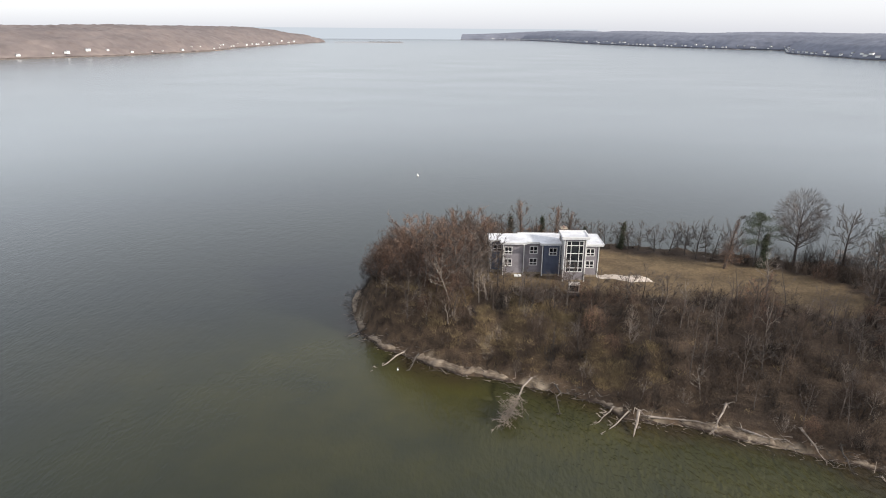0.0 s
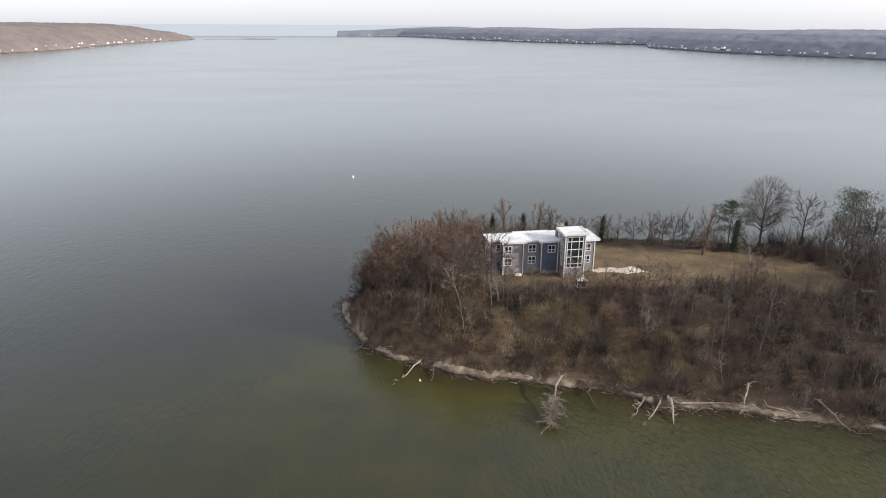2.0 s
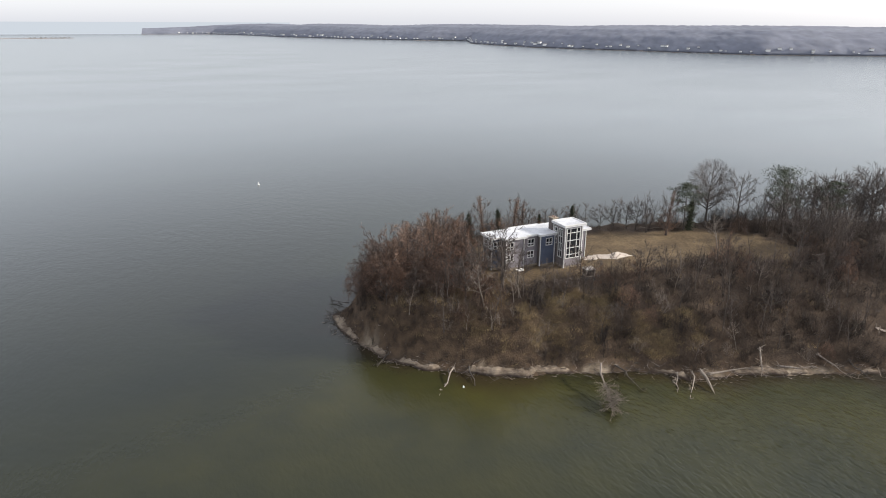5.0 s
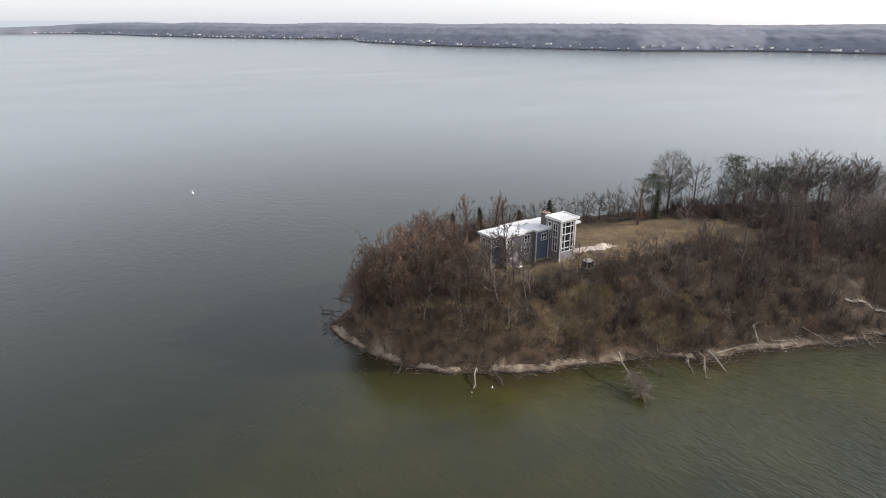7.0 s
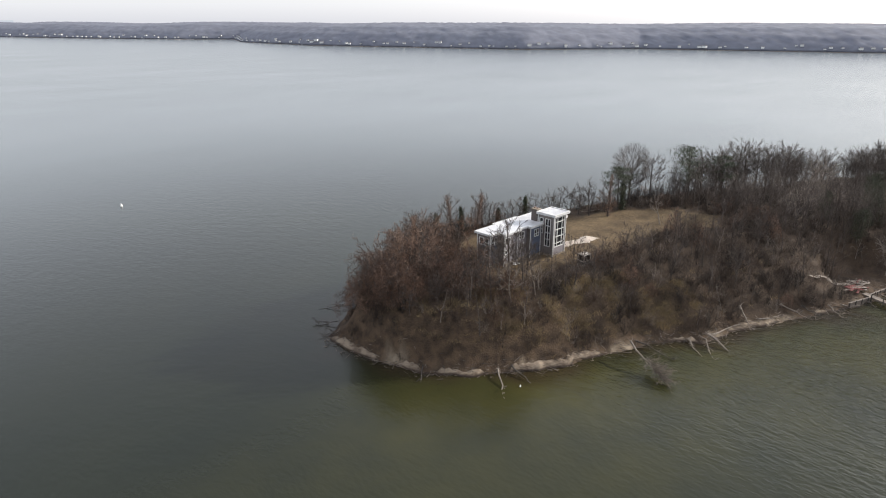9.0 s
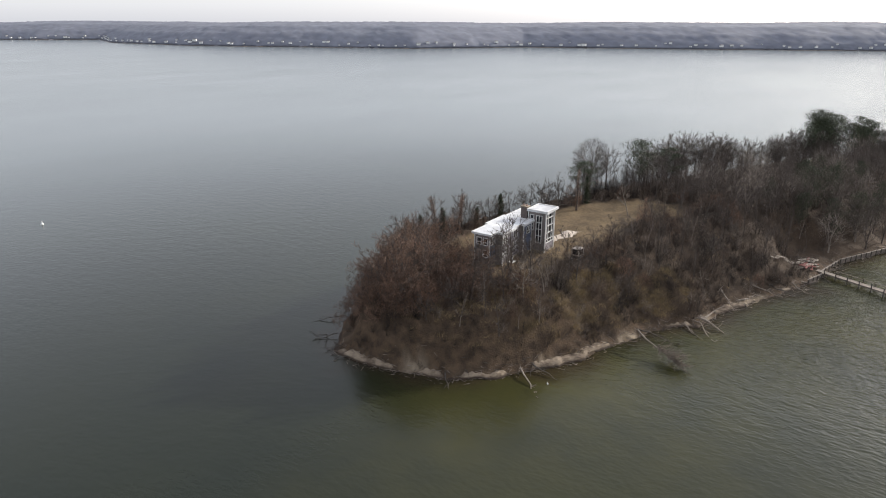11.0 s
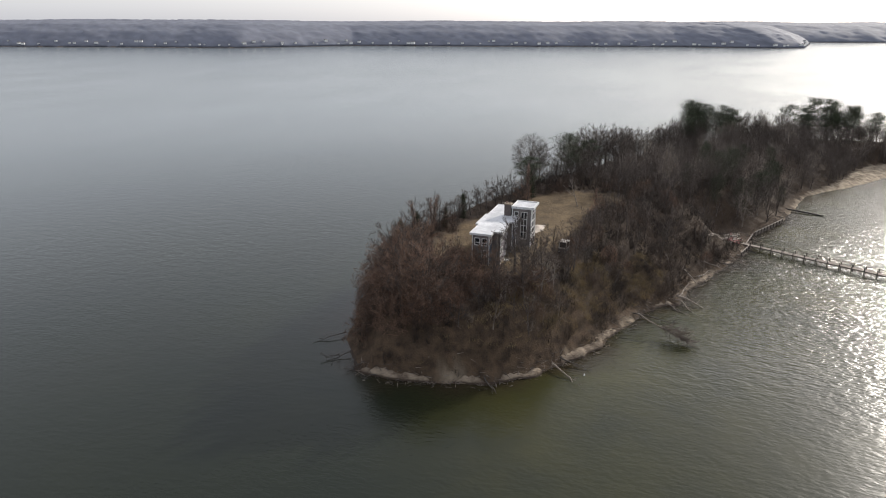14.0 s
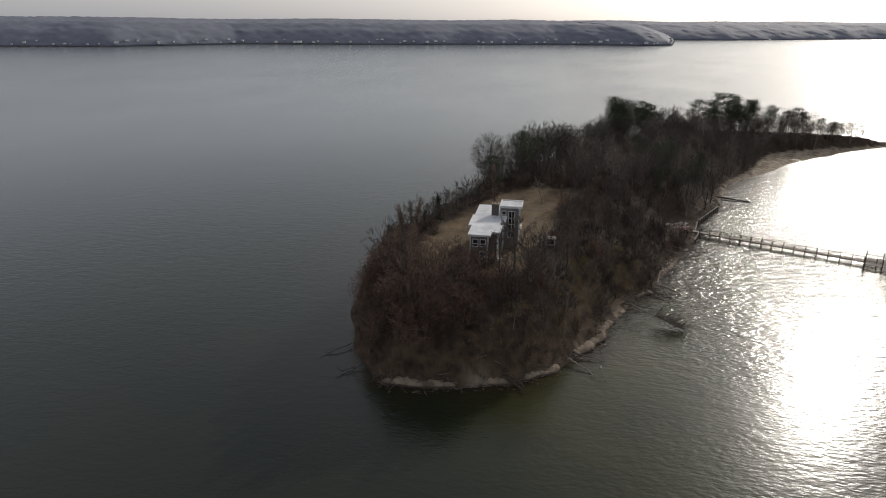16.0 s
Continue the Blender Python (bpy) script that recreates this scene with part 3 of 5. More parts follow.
# ---- far shores ----
def far_shore(name, line, depth, hill, seed, gap, rough, bank, label, wood):
    """A wooded shore: land that climbs from a thin beach, under one uneven canopy of bare woods."""
    rng = np.random.default_rng(seed)
    p = densify(line, gap)
    t = np.gradient(p, axis=0)
    half = int(390 / gap)
    kern = np.ones(2 * half + 1) / (2 * half + 1)
    t = np.stack([np.convolve(np.pad(t[:, c], half, mode="edge"), kern, mode="valid") for c in (0, 1)], 1)
    t /= np.linalg.norm(t, axis=1, keepdims=True)
    inward = np.stack([t[:, 1], -t[:, 0]], 1)
    ks = np.concatenate([[0, 0.01], np.linspace(0.016, 1.0, int(depth / gap)) ** 1.25])
    rise = np.interp(ks, [0, 0.012, 0.05, 0.14, 0.3, 0.6, 1.0], [-0.02, 0.04, 0.20, 0.5, 0.82, 1.0, 0.9])
    n, m = len(p), len(ks)
    along = np.arange(n) * gap
    ends = step(0, 500, along if bank == "first" else along[::-1]) if bank else np.ones(n)
    top = hill * (0.95 + 0.05 * waves(along, along * 0, seed, 700)) * (0.6 + 0.4 * ends)
    p = p + inward * (8 * waves(along, along * 0, seed + 1, 160))[:, None]
    V = np.concatenate([np.c_[p + inward * depth * k, top * r] for k, r in zip(ks, rise)])
    crown = np.repeat(np.clip((ks - 0.01) / 0.02, 0, 1), n)
    V[:, 2] += crown * (3.0 + rough * rng.uniform(-1, 1, len(V)) + 0.35 * rough * waves(V[:, 0], V[:, 1], seed + 2, 60))
    V[:, :2] += crown[:, None] * rng.uniform(-0.3, 0.3, (len(V), 2)) * gap
    Q = [(j * n + i, j * n + i + 1, (j + 1) * n + i + 1, (j + 1) * n + i) for j in range(m - 1) for i in range(n - 1)]
    index = [1 if j < 1 else 0 for j in range(m - 1) for _ in range(n - 1)]
    tone = rng.uniform(0.42, 0.58, len(V))
    me = mesh_from(name, V, [], [wood, FAR_SAND], quads=Q, smooth=True, tone=tone, index=index)
    tagged(new(name, me), label, "far shore", kind="structure")
    return p, inward, top, depth


EAST = [(3450, -2100), (3060, -1230), (2560, -500), (2440, -190), (2380, 40)]
POINT = [(2300, -260), (1900, -190), (1840, -110), (1835, 115), (1650, 560), (1530, 950), (1270, 1130), (1190, 1400), (1110, 1610),
         (1068, 1763), (1080, 2200), (1250, 2585), (1080, 2740), (866, 3158), (790, 3420), (690, 3700), (610, 4300), (480, 4720), (300, 4770), (70, 4780)]
WEST = [(-700, 3560), (-649, 3553), (-715, 2977), (-735, 2360), (-705, 2085), (-740, 1871), (-790, 1655), (-860, 1538), (-925, 1437), (-1150, 1200), (-1500, 1000)]
# east and southeast shores carry the haze tint in their wood colour
far_shore("shore_east", EAST, 500, 66, 31, 14, 1.1, "", "haze-tinted wooded far shore beyond the bay", HAZED_WOOD)
SOUTHEAST = far_shore("shore_southeast", POINT, 420, 64, 32, 12, 1.1, "last", "long wooded far shore with houses at the waterline", HAZED_WOOD)
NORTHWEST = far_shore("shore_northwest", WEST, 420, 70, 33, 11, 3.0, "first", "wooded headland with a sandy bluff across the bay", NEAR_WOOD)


# low sandbar off the headland, with scattered dark scrub
_p = densify([(-600, 3560), (-520, 3590), (-250, 3620)], 12)
_w = 5 + 3 * np.abs(waves(_p[:, 0], _p[:, 1], 4, 90))
_n = len(_p)
_v = np.concatenate([np.c_[_p[:, 0], _p[:, 1] - _w, np.full(_n, -0.3)], np.c_[_p, np.full(_n, 1.6)], np.c_[_p[:, 0], _p[:, 1] + _w, np.full(_n, -0.3)]])
_q = [(j * _n + i, j * _n + i + 1, (j + 1) * _n + i + 1, (j + 1) * _n + i) for j in range(2) for i in range(_n - 1)]
tagged(new("sandbar", mesh_from("sandbar", _v, [], FAR_SAND, quads=_q, smooth=True)), "thin low sandbar off the headland", "sandbar", kind="structure")
_r = np.random.default_rng(66)
_b = Wood()
for _x in (-420, -405, -380, -362, -340, -322, -300, -285, -268):
    _c = np.c_[_x + _r.normal(size=14) * 2.5, np.interp(_x, [-520, -250], [3590, 3620]) + _r.normal(size=14), np.full(14, 0.8)]
    _b.spikes(_c, _c + np.c_[_r.normal(size=(14, 2)), _r.uniform(3, 7, 14)], 1.1)
tagged(new("sandbar_scrub", _b.mesh("sandbar_scrub", DARK_BARK)), "scattered dark scrub on the sandbar", "scrub", kind="stuff")


def far_house(width, deep, tall, roof):
    t = thing("far_house", label="small white house among trees on a far shore", category="house", group="far waterfront houses")
    part("wall", box(-width / 2, -deep / 2, -1, width / 2, deep / 2, tall), PLASTIC, t)
    bm = bmesh.new()
    a, b, c = width / 2 + 0.5, deep / 2 + 0.5, tall
    vs = [bm.verts.new(p) for p in ((-a, -b, c), (a, -b, c), (a, b, c), (-a, b, c), (-a, 0, c + roof), (a, 0, c + roof))]
    for f in ((0, 1, 5, 4), (2, 3, 4, 5), (0, 4, 3), (1, 2, 5), (3, 2, 1, 0)):
        bm.faces.new([vs[i] for i in f])
    part("roof", bm, FAR_ROOF, t)
    return t


def place_far_houses():
    rng = np.random.default_rng(77)
    kinds = [far_house(10, 8, 5.0, 2.8), far_house(14, 9, 6.0, 3), far_house(8, 7, 3.2, 2.2)]
    spots = []
    for (p, inward, top, depth), count, lo, hi in ((SOUTHEAST, 210, 0.03, 0.97), (NORTHWEST, 30, 0.18, 0.8)):
        for i in range(count):
            j = int((lo + (hi - lo) * (i + rng.uniform(-0.45, 0.45)) / count) * (len(p) - 1))
            k = rng.choice([0.014, 0.018, 0.025, 0.04])
            q = p[j] + inward[j] * depth * k
            z = np.interp(k, [0, 0.012, 0.05, 0.14], [0, 0.04, 0.20, 0.5]) * top[j]
            d = p[min(j + 1, len(p) - 1)] - p[j - 1]
            spots.append((q[0], q[1], z + 2.6, math.degrees(math.atan2(d[1], d[0])) + rng.uniform(-25, 25)))
    for i, (x, y, z, a) in enumerate(spots):
        kind = kinds[int(rng.integers(3))]
        if i < 3:
            kinds[i].matrix_basis = pose(x, y, z, 0, 0, a)
        else:
            copy_thing(kind, pose(x, y, z, 0, 0, a) @ Matrix.Scale(float(rng.uniform(0.4, 0.8)), 4))


place_far_houses()


# ---- the house ----
Z0, EAVE, BASE = 11.5, 19.7, 12.9


def facade(house, a, b, z0, z1, mat, openings=(), label=""):
    """A wall 0.25 m thick from a to b (outside on its right) with openings (u0, u1, z0, z1) cut through."""
    ax, ay = a
    length = math.hypot(b[0] - ax, b[1] - ay)
    d = Vector(((b[0] - ax) / length, (b[1] - ay) / length, 0))
    us = sorted({0.0, length, *[v for o in openings for v in o[:2]]})
    zs = sorted({z0, z1, *[v for o in openings for v in o[2:]]})
    bm = bmesh.new()
    grid = {(i, j): bm.verts.new((ax + d.x * u, ay + d.y * u, z)) for i, u in enumerate(us) for j, z in enumerate(zs)}
    for i in range(len(us) - 1):
        for j in range(len(zs) - 1):
            u, z = (us[i] + us[i + 1]) / 2, (zs[j] + zs[j + 1]) / 2
            if not any(o[0] < u < o[1] and o[2] < z < o[3] for o in openings):
                bm.faces.new((grid[i, j], grid[i + 1, j], grid[i + 1, j + 1], grid[i, j + 1]))
    for v in [v for v in bm.verts if not v.link_faces]:
        bm.verts.remove(v)
    bm.normal_update()
    bmesh.ops.solidify(bm, geom=bm.faces[:], thickness=0.25)
    wall = part("wall", bm, mat, house, label)
    turn = Matrix.Translation((ax, ay, 0)) @ Matrix.Rotation(math.atan2(d.y, d.x), 4, "Z")
    for o in openings:
        window(house, turn, *o)
    return wall


def window(house, turn, u0, u1, z0, z1, cols=(), rows=()):
    """White frame with bars and dark panes, set in an opening; u runs along the wall, -y is outside."""
    w, h = u1 - u0, z1 - z0
    if not cols:
        cols = (0.5,) if w > 1.1 else ()
        rows = (0.36,) if h < 2.5 else (0.25, 0.5, 0.75)
        if w > 3:
            cols, rows = (0.25, 0.75), (0.12, 0.35, 0.60, 0.86)
    t = 0.13
    xs = [0, *[c * w for c in cols], w]
    zs = [0, *[r * h for r in rows], h]
    us, vs = [-t], [-t]
    for k, bars, ends in ((us, xs, w), (vs, zs, h)):
        k.append(0.02)
        for c in bars[1:-1]:
            k += [c - 0.065, c + 0.065]
        k += [ends - 0.02, ends + t]
    bm = bmesh.new()
    grid = {(i, j): bm.verts.new((u0 + u, -0.06, z0 + v)) for i, u in enumerate(us) for j, v in enumerate(vs)}
    for i in range(len(us) - 1):
        for j in range(len(vs) - 1):
            if i % 2 == 0 or j % 2 == 0:
                bm.faces.new((grid[i, j], grid[i + 1, j], grid[i + 1, j + 1], grid[i, j + 1]))
    bm.normal_update()
    bmesh.ops.solidify(bm, geom=bm.faces[:], thickness=0.16)
    bm.transform(turn)
    frame_ob = part("window", bm, WHITE, house, "white window frame")
    for i in range(len(xs) - 1):
        for j in range(len(zs) - 1):
            p = box(u0 + xs[i], 0.11, z0 + zs[j], u0 + xs[i + 1], 0.135, z0 + zs[j + 1])
            p.transform(turn)
            part("pane", p, GLASS, frame_ob)


def corner(house, x, y, z0, z1, s=0.11):
    part("corner_trim", box(x - s, y - s, z0, x + s, y + s, z1, edge=0.02), WHITE, house)


def build_house():
    house = thing("house", label="grey two-storey house with white flat roofs and glazed tower", category="house")
    up, lo = (17.25, 18.85), (14.4, 15.95)
    plan = [((11.0, 148.0), (11.0, 144.2), GREY_SIDING, [(0.5, 1.6, *up), (2.2, 3.3, *up), (2.2, 3.3, *lo)]),
            ((11.0, 144.2), (13.7, 144.2), BLUE_SIDING, [(0.5, 1.3, *up), (1.6, 2.4, *up)]),
            ((13.7, 144.2), (13.7, 142.2), GREY_SIDING, []),
            ((13.7, 142.2), (18.4, 142.2), LILAC_SIDING, [(0.35, 1.9, *up), (0.35, 1.9, *lo)]),
            ((18.4, 142.2), (18.4, 142.8), GREY_SIDING, []),
            ((18.4, 142.8), (22.6, 142.8), LILAC_SIDING, [(1.5, 3.1, *up), (1.5, 3.1, *lo)]),
            ((22.6, 142.8), (22.6, 141.7), GREY_SIDING, []),
            ((22.6, 141.7), (26.9, 141.7), BLUE_SIDING, [(1.6, 3.2, *up)]),
            ((31.6, 141.4), (35.3, 141.4), LILAC_SIDING, [(1.0, 2.7, *up), (1.0, 2.7, *lo)]),
            ((35.3, 141.4), (35.3, 148.2), GREY_SIDING, [(2.6, 4.2, *up)]),
            ((35.3, 148.2), (11.0, 148.2), GREY_SIDING, [(3.0, 4.6, *up), (9.0, 10.6, *up), (15.0, 16.6, *up)])]
    for a, b, mat, holes in plan:
        facade(house, a, b, Z0, EAVE, mat, holes)
    tower = [((26.9, 142.8), (26.9, 138.1), GREY_SIDING, [(0.5, 1.4, 17.6, 21.3), (2.2, 3.6, 14.6, 21.3)]),
             ((26.9, 138.1), (31.6, 138.1), LILAC_SIDING, [(0.55, 4.15, 14.6, 21.7)]),
             ((31.6, 138.1), (31.6, 142.8), GREY_SIDING, [(1.2, 2.6, 14.6, 21.3)]),
             ((31.6, 142.8), (26.9, 142.8), GREY_SIDING, [])]
    for a, b, mat, holes in tower:
        facade(house, a, b, Z0, 22.25, mat, holes)
    # stone foot of the walls
    for x0, y0, x1, y1 in ((13.6, 142.12, 18.4, 142.2), (18.45, 142.72, 22.6, 142.8), (22.5, 141.62, 26.8, 141.7), (26.8, 138.02, 31.7, 138.1), (31.7, 141.32, 35.4, 141.4), (26.8, 138.1, 26.9, 141.6), (10.9, 144.12, 13.6, 144.2), (10.9, 144.2, 11.0, 148.0)):
        part("foundation", box(x0, y0, Z0, x1, y1, BASE - 0.25), STONE, house, "tan stone foundation band")
    for x, y, top in ((13.7, 142.2, EAVE), (18.4, 142.2, EAVE), (22.6, 141.7, EAVE), (26.55, 141.7, EAVE), (35.3, 141.4, EAVE), (11.0, 144.2, EAVE), (11.0, 148.1, EAVE), (35.3, 148.2, EAVE),
                      (26.9, 138.1, 22.25), (31.6, 138.1, 22.25), (26.9, 142.8, 22.25), (31.6, 142.8, 22.25)):
        corner(house, x, y, Z0, top)
    roof = [(10.4, 143.5), (13.0, 143.5), (13.0, 141.5), (19.0, 141.5), (19.0, 142.1), (21.9, 142.1), (21.9, 141.0), (26.75, 141.0), (26.75, 142.95), (31.75, 142.95), (31.75, 140.7), (36.3, 140.7), (36.3, 148.9), (26.5, 148.9), (26.5, 149.4), (17.6, 149.4), (17.6, 148.6), (10.4, 148.6)]
    main = part("roof", prism(roof, EAVE, EAVE + 0.42), ROOF, house, "flat white roof with deep fascia")
    rim = bmesh.new()
    for (ax, ay), (bx, by) in zip(roof, roof[1:] + roof[:1]):
        box(min(ax, bx) - 0.06, min(ay, by) - 0.06, EAVE + 0.3, max(ax, bx) + 0.06, max(ay, by) + 0.06, EAVE + 0.5, rim)
    part("roof_edge", rim, WHITE, main)
    cap = part("roof", box(26.2, 137.4, 22.25, 32.3, 142.95, 22.65, edge=0.03), ROOF, house, "flat white tower roof")
    rim = bmesh.new()
    for x0, y0, x1, y1 in ((26.2, 137.4, 32.3, 137.7), (26.2, 142.65, 32.3, 142.95), (26.2, 137.7, 26.5, 142.65), (32.0, 137.7, 32.3, 142.65)):
        box(x0, y0, 22.6, x1, y1, 22.84, rim)
    part("roof_edge", rim, WHITE, cap)
    ch = part("chimney", box(26.8, 143.2, EAVE, 28.2, 144.9, 22.95, edge=0.03), BRICK, house, "dark brick chimney")
    part("chimney_cap", box(26.7, 143.1, 22.95, 28.3, 145.0, 23.12), STONE, ch)
    clay = grained("terracotta", (0.30, 0.19, 0.15), (0.2, 0.13, 0.105), 3, 12)
    for y in (143.65, 144.45):
        pot = bmesh.new()
        bmesh.ops.create_cone(pot, cap_ends=True, segments=10, radius1=0.22, radius2=0.18, depth=0.35, matrix=Matrix.Translation((27.5, y, 23.29)))
        part("chimney_pot", pot, clay, ch)
    # step and small unit by the wall
    part("doorstep", box(16.3, 140.9, 11.7, 17.9, 142.1, 12.35, edge=0.03), PLASTIC, house, "pale concrete step")


build_house()


def sand_pile():
    rng = np.random.default_rng(5)
    xs, ys = np.linspace(35, 49, 40), np.linspace(136.5, 144.5, 26)
    X, Y = np.meshgrid(xs, ys, indexing="ij")
    ridge = 141.6 - 0.22 * (X - 36) + 0.4 * np.sin(X)
    h = 0.95 * np.exp(-((X - 43.8) / 2.6) ** 2) + 0.5 * np.exp(-((X - 39) / 3.2) ** 2)
    Z = h * np.exp(-((Y - ridge) / 1.25) ** 2) + 0.08 * waves(X, Y, 2, 1.6) - 0.12
    Z = Z + height(X, Y)
    idx = np.arange(X.size).reshape(X.shape)
    q = np.stack([idx[:-1, :-1], idx[1:, :-1], idx[1:, 1:], idx[:-1, 1:]], -1).reshape(-1, 4)
    me = mesh_from("sand_pile", np.stack([X.ravel(), Y.ravel(), Z.ravel()], 1), [], SANDPILE, quads=q, smooth=True)
    tagged(new("sand_pile", me), "long low pile of pale sand on the lawn", "sand pile")


sand_pile()


def utility_vehicle():
    z = float(height(27.9, 129.9))
    t = thing("utility_vehicle", (27.9, 129.9, z), -8, "small boxy utility vehicle with cream cab on the lawn edge", "vehicle")
    part("body", box(-1.2, -1.0, 0.5, 1.2, 1.0, 1.15, edge=0.1), BLACK, t, "dark lower body")
    part("bumper", box(-1.05, -1.16, 0.55, 1.05, -0.98, 0.8, edge=0.04), BLACK, t)
    bm = bmesh.new()
    for x in (-1.02, 1.02):
        for y in (-0.92, 0.85):
            box(x - 0.1, y - 0.1, 1.15, x + 0.1, y + 0.1, 2.75, bm)
    box(-1.12, -1.0, 1.15, 1.12, 0.95, 1.42, bm)
    part("cab_frame", bm, CREAM, t, "cream cab frame")
    part("windscreen", box(-0.92, -0.95, 1.42, 0.92, -0.91, 2.7), GLASS, t)
    part("rear_window", box(-0.92, 0.84, 1.42, 0.92, 0.88, 2.7), GLASS, t)
    for x in (-1.05, 1.01):
        part("side_window", box(x, -0.82, 1.42, x + 0.04, 0.75, 2.7), GLASS, t)
    part("roof", box(-1.25, -1.12, 2.75, 1.25, 1.05, 2.92, edge=0.07), CREAM, t, "cream cab roof")
    for x in (-1.08, 1.08):
        for y in (-0.7, 0.7):
            turn = Matrix.Translation((x, y, 0.42)) @ Matrix.Rotation(math.pi / 2, 4, "Y")
            bm = bmesh.new()
            bmesh.ops.create_cone(bm, cap_ends=True, segments=16, radius1=0.42, radius2=0.42, depth=0.3, matrix=turn)
            w = part("wheel", bm, BLACK, t)
            bm = bmesh.new()
            bmesh.ops.create_cone(bm, cap_ends=True, segments=12, radius1=0.2, radius2=0.2, depth=0.34, matrix=turn)
            part("rim", bm, CREAM, w)


utility_vehicle()


# ---- pier, bulkhead and shore works ----
def build_pier():
    """The pier runs along local +x; its deck is 1.2 m over the water."""
    t = thing("pier", (85.4, 82.6, -0.45), math.degrees(math.atan2(-0.908, -0.418)), "long narrow weathered wooden pier on paired posts", "pier")
    long, half = 66.0, 0.85
    for y in (-half + 0.1, half - 0.1):
        part("stringer", box(-2, y - 0.09, 1.32, long, y + 0.09, 1.6), PLANK, t)
    board = mesh_from("board", *_box_arrays(0.26, 2 * half, 0.06), PLANK)
    n = int((long + 2) / 0.29)
    for i in range(n):
        ob = new("board", board)
        ob.parent = t
        ob.location = (-2 + 0.29 * i + 0.13, 0, 1.64)
    x = 0.8
    k = 0
    while x < long:
        for y in (-half - 0.1, half + 0.1):
            bm = bmesh.new()
            tall = 2.75 + 0.15 * math.sin(k * 2.3 + y)
            bmesh.ops.create_cone(bm, cap_ends=True, segments=8, radius1=0.15, radius2=0.13, depth=tall + 1.2, matrix=Matrix.Translation((x, y, (tall - 1.2) / 2)))
            part("post", bm, DARK_BARK, t)
        part("cross_beam", box(x - 0.08, -half - 0.3, 1.1, x + 0.08, half + 0.3, 1.32), PLANK, t)
        x += 3.05
        k += 1
    part("rail", box(0.6, half + 0.02, 2.5, long, half + 0.14, 2.62), PLANK, t)
    # wider head of the pier
    part("platform", box(46.5, half + 0.05, 1.55, long, half + 2.6, 1.68), PLANK, t)
    part("platform", box(46.5, -half - 2.4, 1.55, long, -half - 0.25, 1.68), PLANK, t)
    for i in range(5):
        for y in (-half - 2.5, half + 2.7):
            bm = bmesh.new()
            bmesh.ops.create_cone(bm, cap_ends=True, segments=8, radius1=0.17, radius2=0.15, depth=5.0, matrix=Matrix.Translation((46.8 + 4.2 * i, y, 1.3)))
            part("mooring_post", bm, DARK_BARK, t)
    for y in (-half - 2.4, half + 2.6):
        part("rail", box(46.5, y - 0.06, 2.6, long, y + 0.06, 2.75), PLANK, t)


def _box_arrays(a, b, c):
    v = [(sx * a / 2, sy * b / 2, sz * c / 2) for sx in (-1, 1) for sy in (-1, 1) for sz in (-1, 1)]
    q = [(0, 1, 3, 2), (4, 6, 7, 5), (0, 4, 5, 1), (2, 3, 7, 6), (0, 2, 6, 4), (1, 5, 7, 3)]
    return v, [(f[0], f[1], f[2]) for f in q] + [(f[0], f[2], f[3]) for f in q]


build_pier()


def bulkhead(ax, ay, bx, by, top):
    length = math.hypot(bx - ax, by - ay)
    t = thing("bulkhead", (ax, ay, 0), math.degrees(math.atan2(by - ay, bx - ax)), "weathered timber bulkhead with a cap board at the waterline", "bulkhead", "bulkheads")
    n = int(length / 0.5)
    for i in range(n):
        w = length / n
        part("sheet_board", box(i * w + 0.02, -0.06, -1.2, (i + 1) * w - 0.02, 0.06, top + 0.05 * math.sin(i * 7.1)), PLANK, t)
    part("cap_board", box(-0.1, -0.2, top + 0.06, length + 0.1, 0.22, top + 0.16), PLANK, t)
    for i in range(int(length / 2.4) + 1):
        bm = bmesh.new()
        bmesh.ops.create_cone(bm, cap_ends=True, segments=8, radius1=0.14, radius2=0.12, depth=top + 1.6, matrix=Matrix.Translation((i * 2.4, -0.22, (top - 1.0) / 2)))
        part("post", bm, DARK_BARK, t)


bulkhead(98.8, 79.9, 119.0, 69.2, 1.25)
bulkhead(76.5, 85.2, 85.2, 82.2, 1.1)
bulkhead(86.6, 83.2, 98.8, 80.2, 0.9)


def stairs():
    """Wooden walk down the slope to the pier."""
    t = thing("boardwalk_steps", label="pale wooden steps and walk down to the pier", category="steps")
    a, b = Vector((77.5, 94.8, 0)), Vector((93.0, 85.6, 0))
    n = 34
    for i in range(n):
        p = a.lerp(b, i / (n - 1))
        z = float(height(p.x, p.y)) + 0.35
        bm = box(-0.75, -0.17, -0.04, 0.75, 0.17, 0.04)
        bm.transform(Matrix.Translation((p.x, p.y, z)) @ Matrix.Rotation(math.atan2(b.y - a.y, b.x - a.x) + math.pi / 2, 4, "Z"))
        part("tread", bm, PALE_BARK, t)
        if i % 4 == 0:
            for s in (-0.8, 0.8):
                d = (b - a).normalized()
                q = p + Vector((-d.y, d.x, 0)) * s
                part("post", box(q.x - 0.06, q.y - 0.06, z - 1.2, q.x + 0.06, q.y + 0.06, z + 0.9), PLANK, t)


stairs()


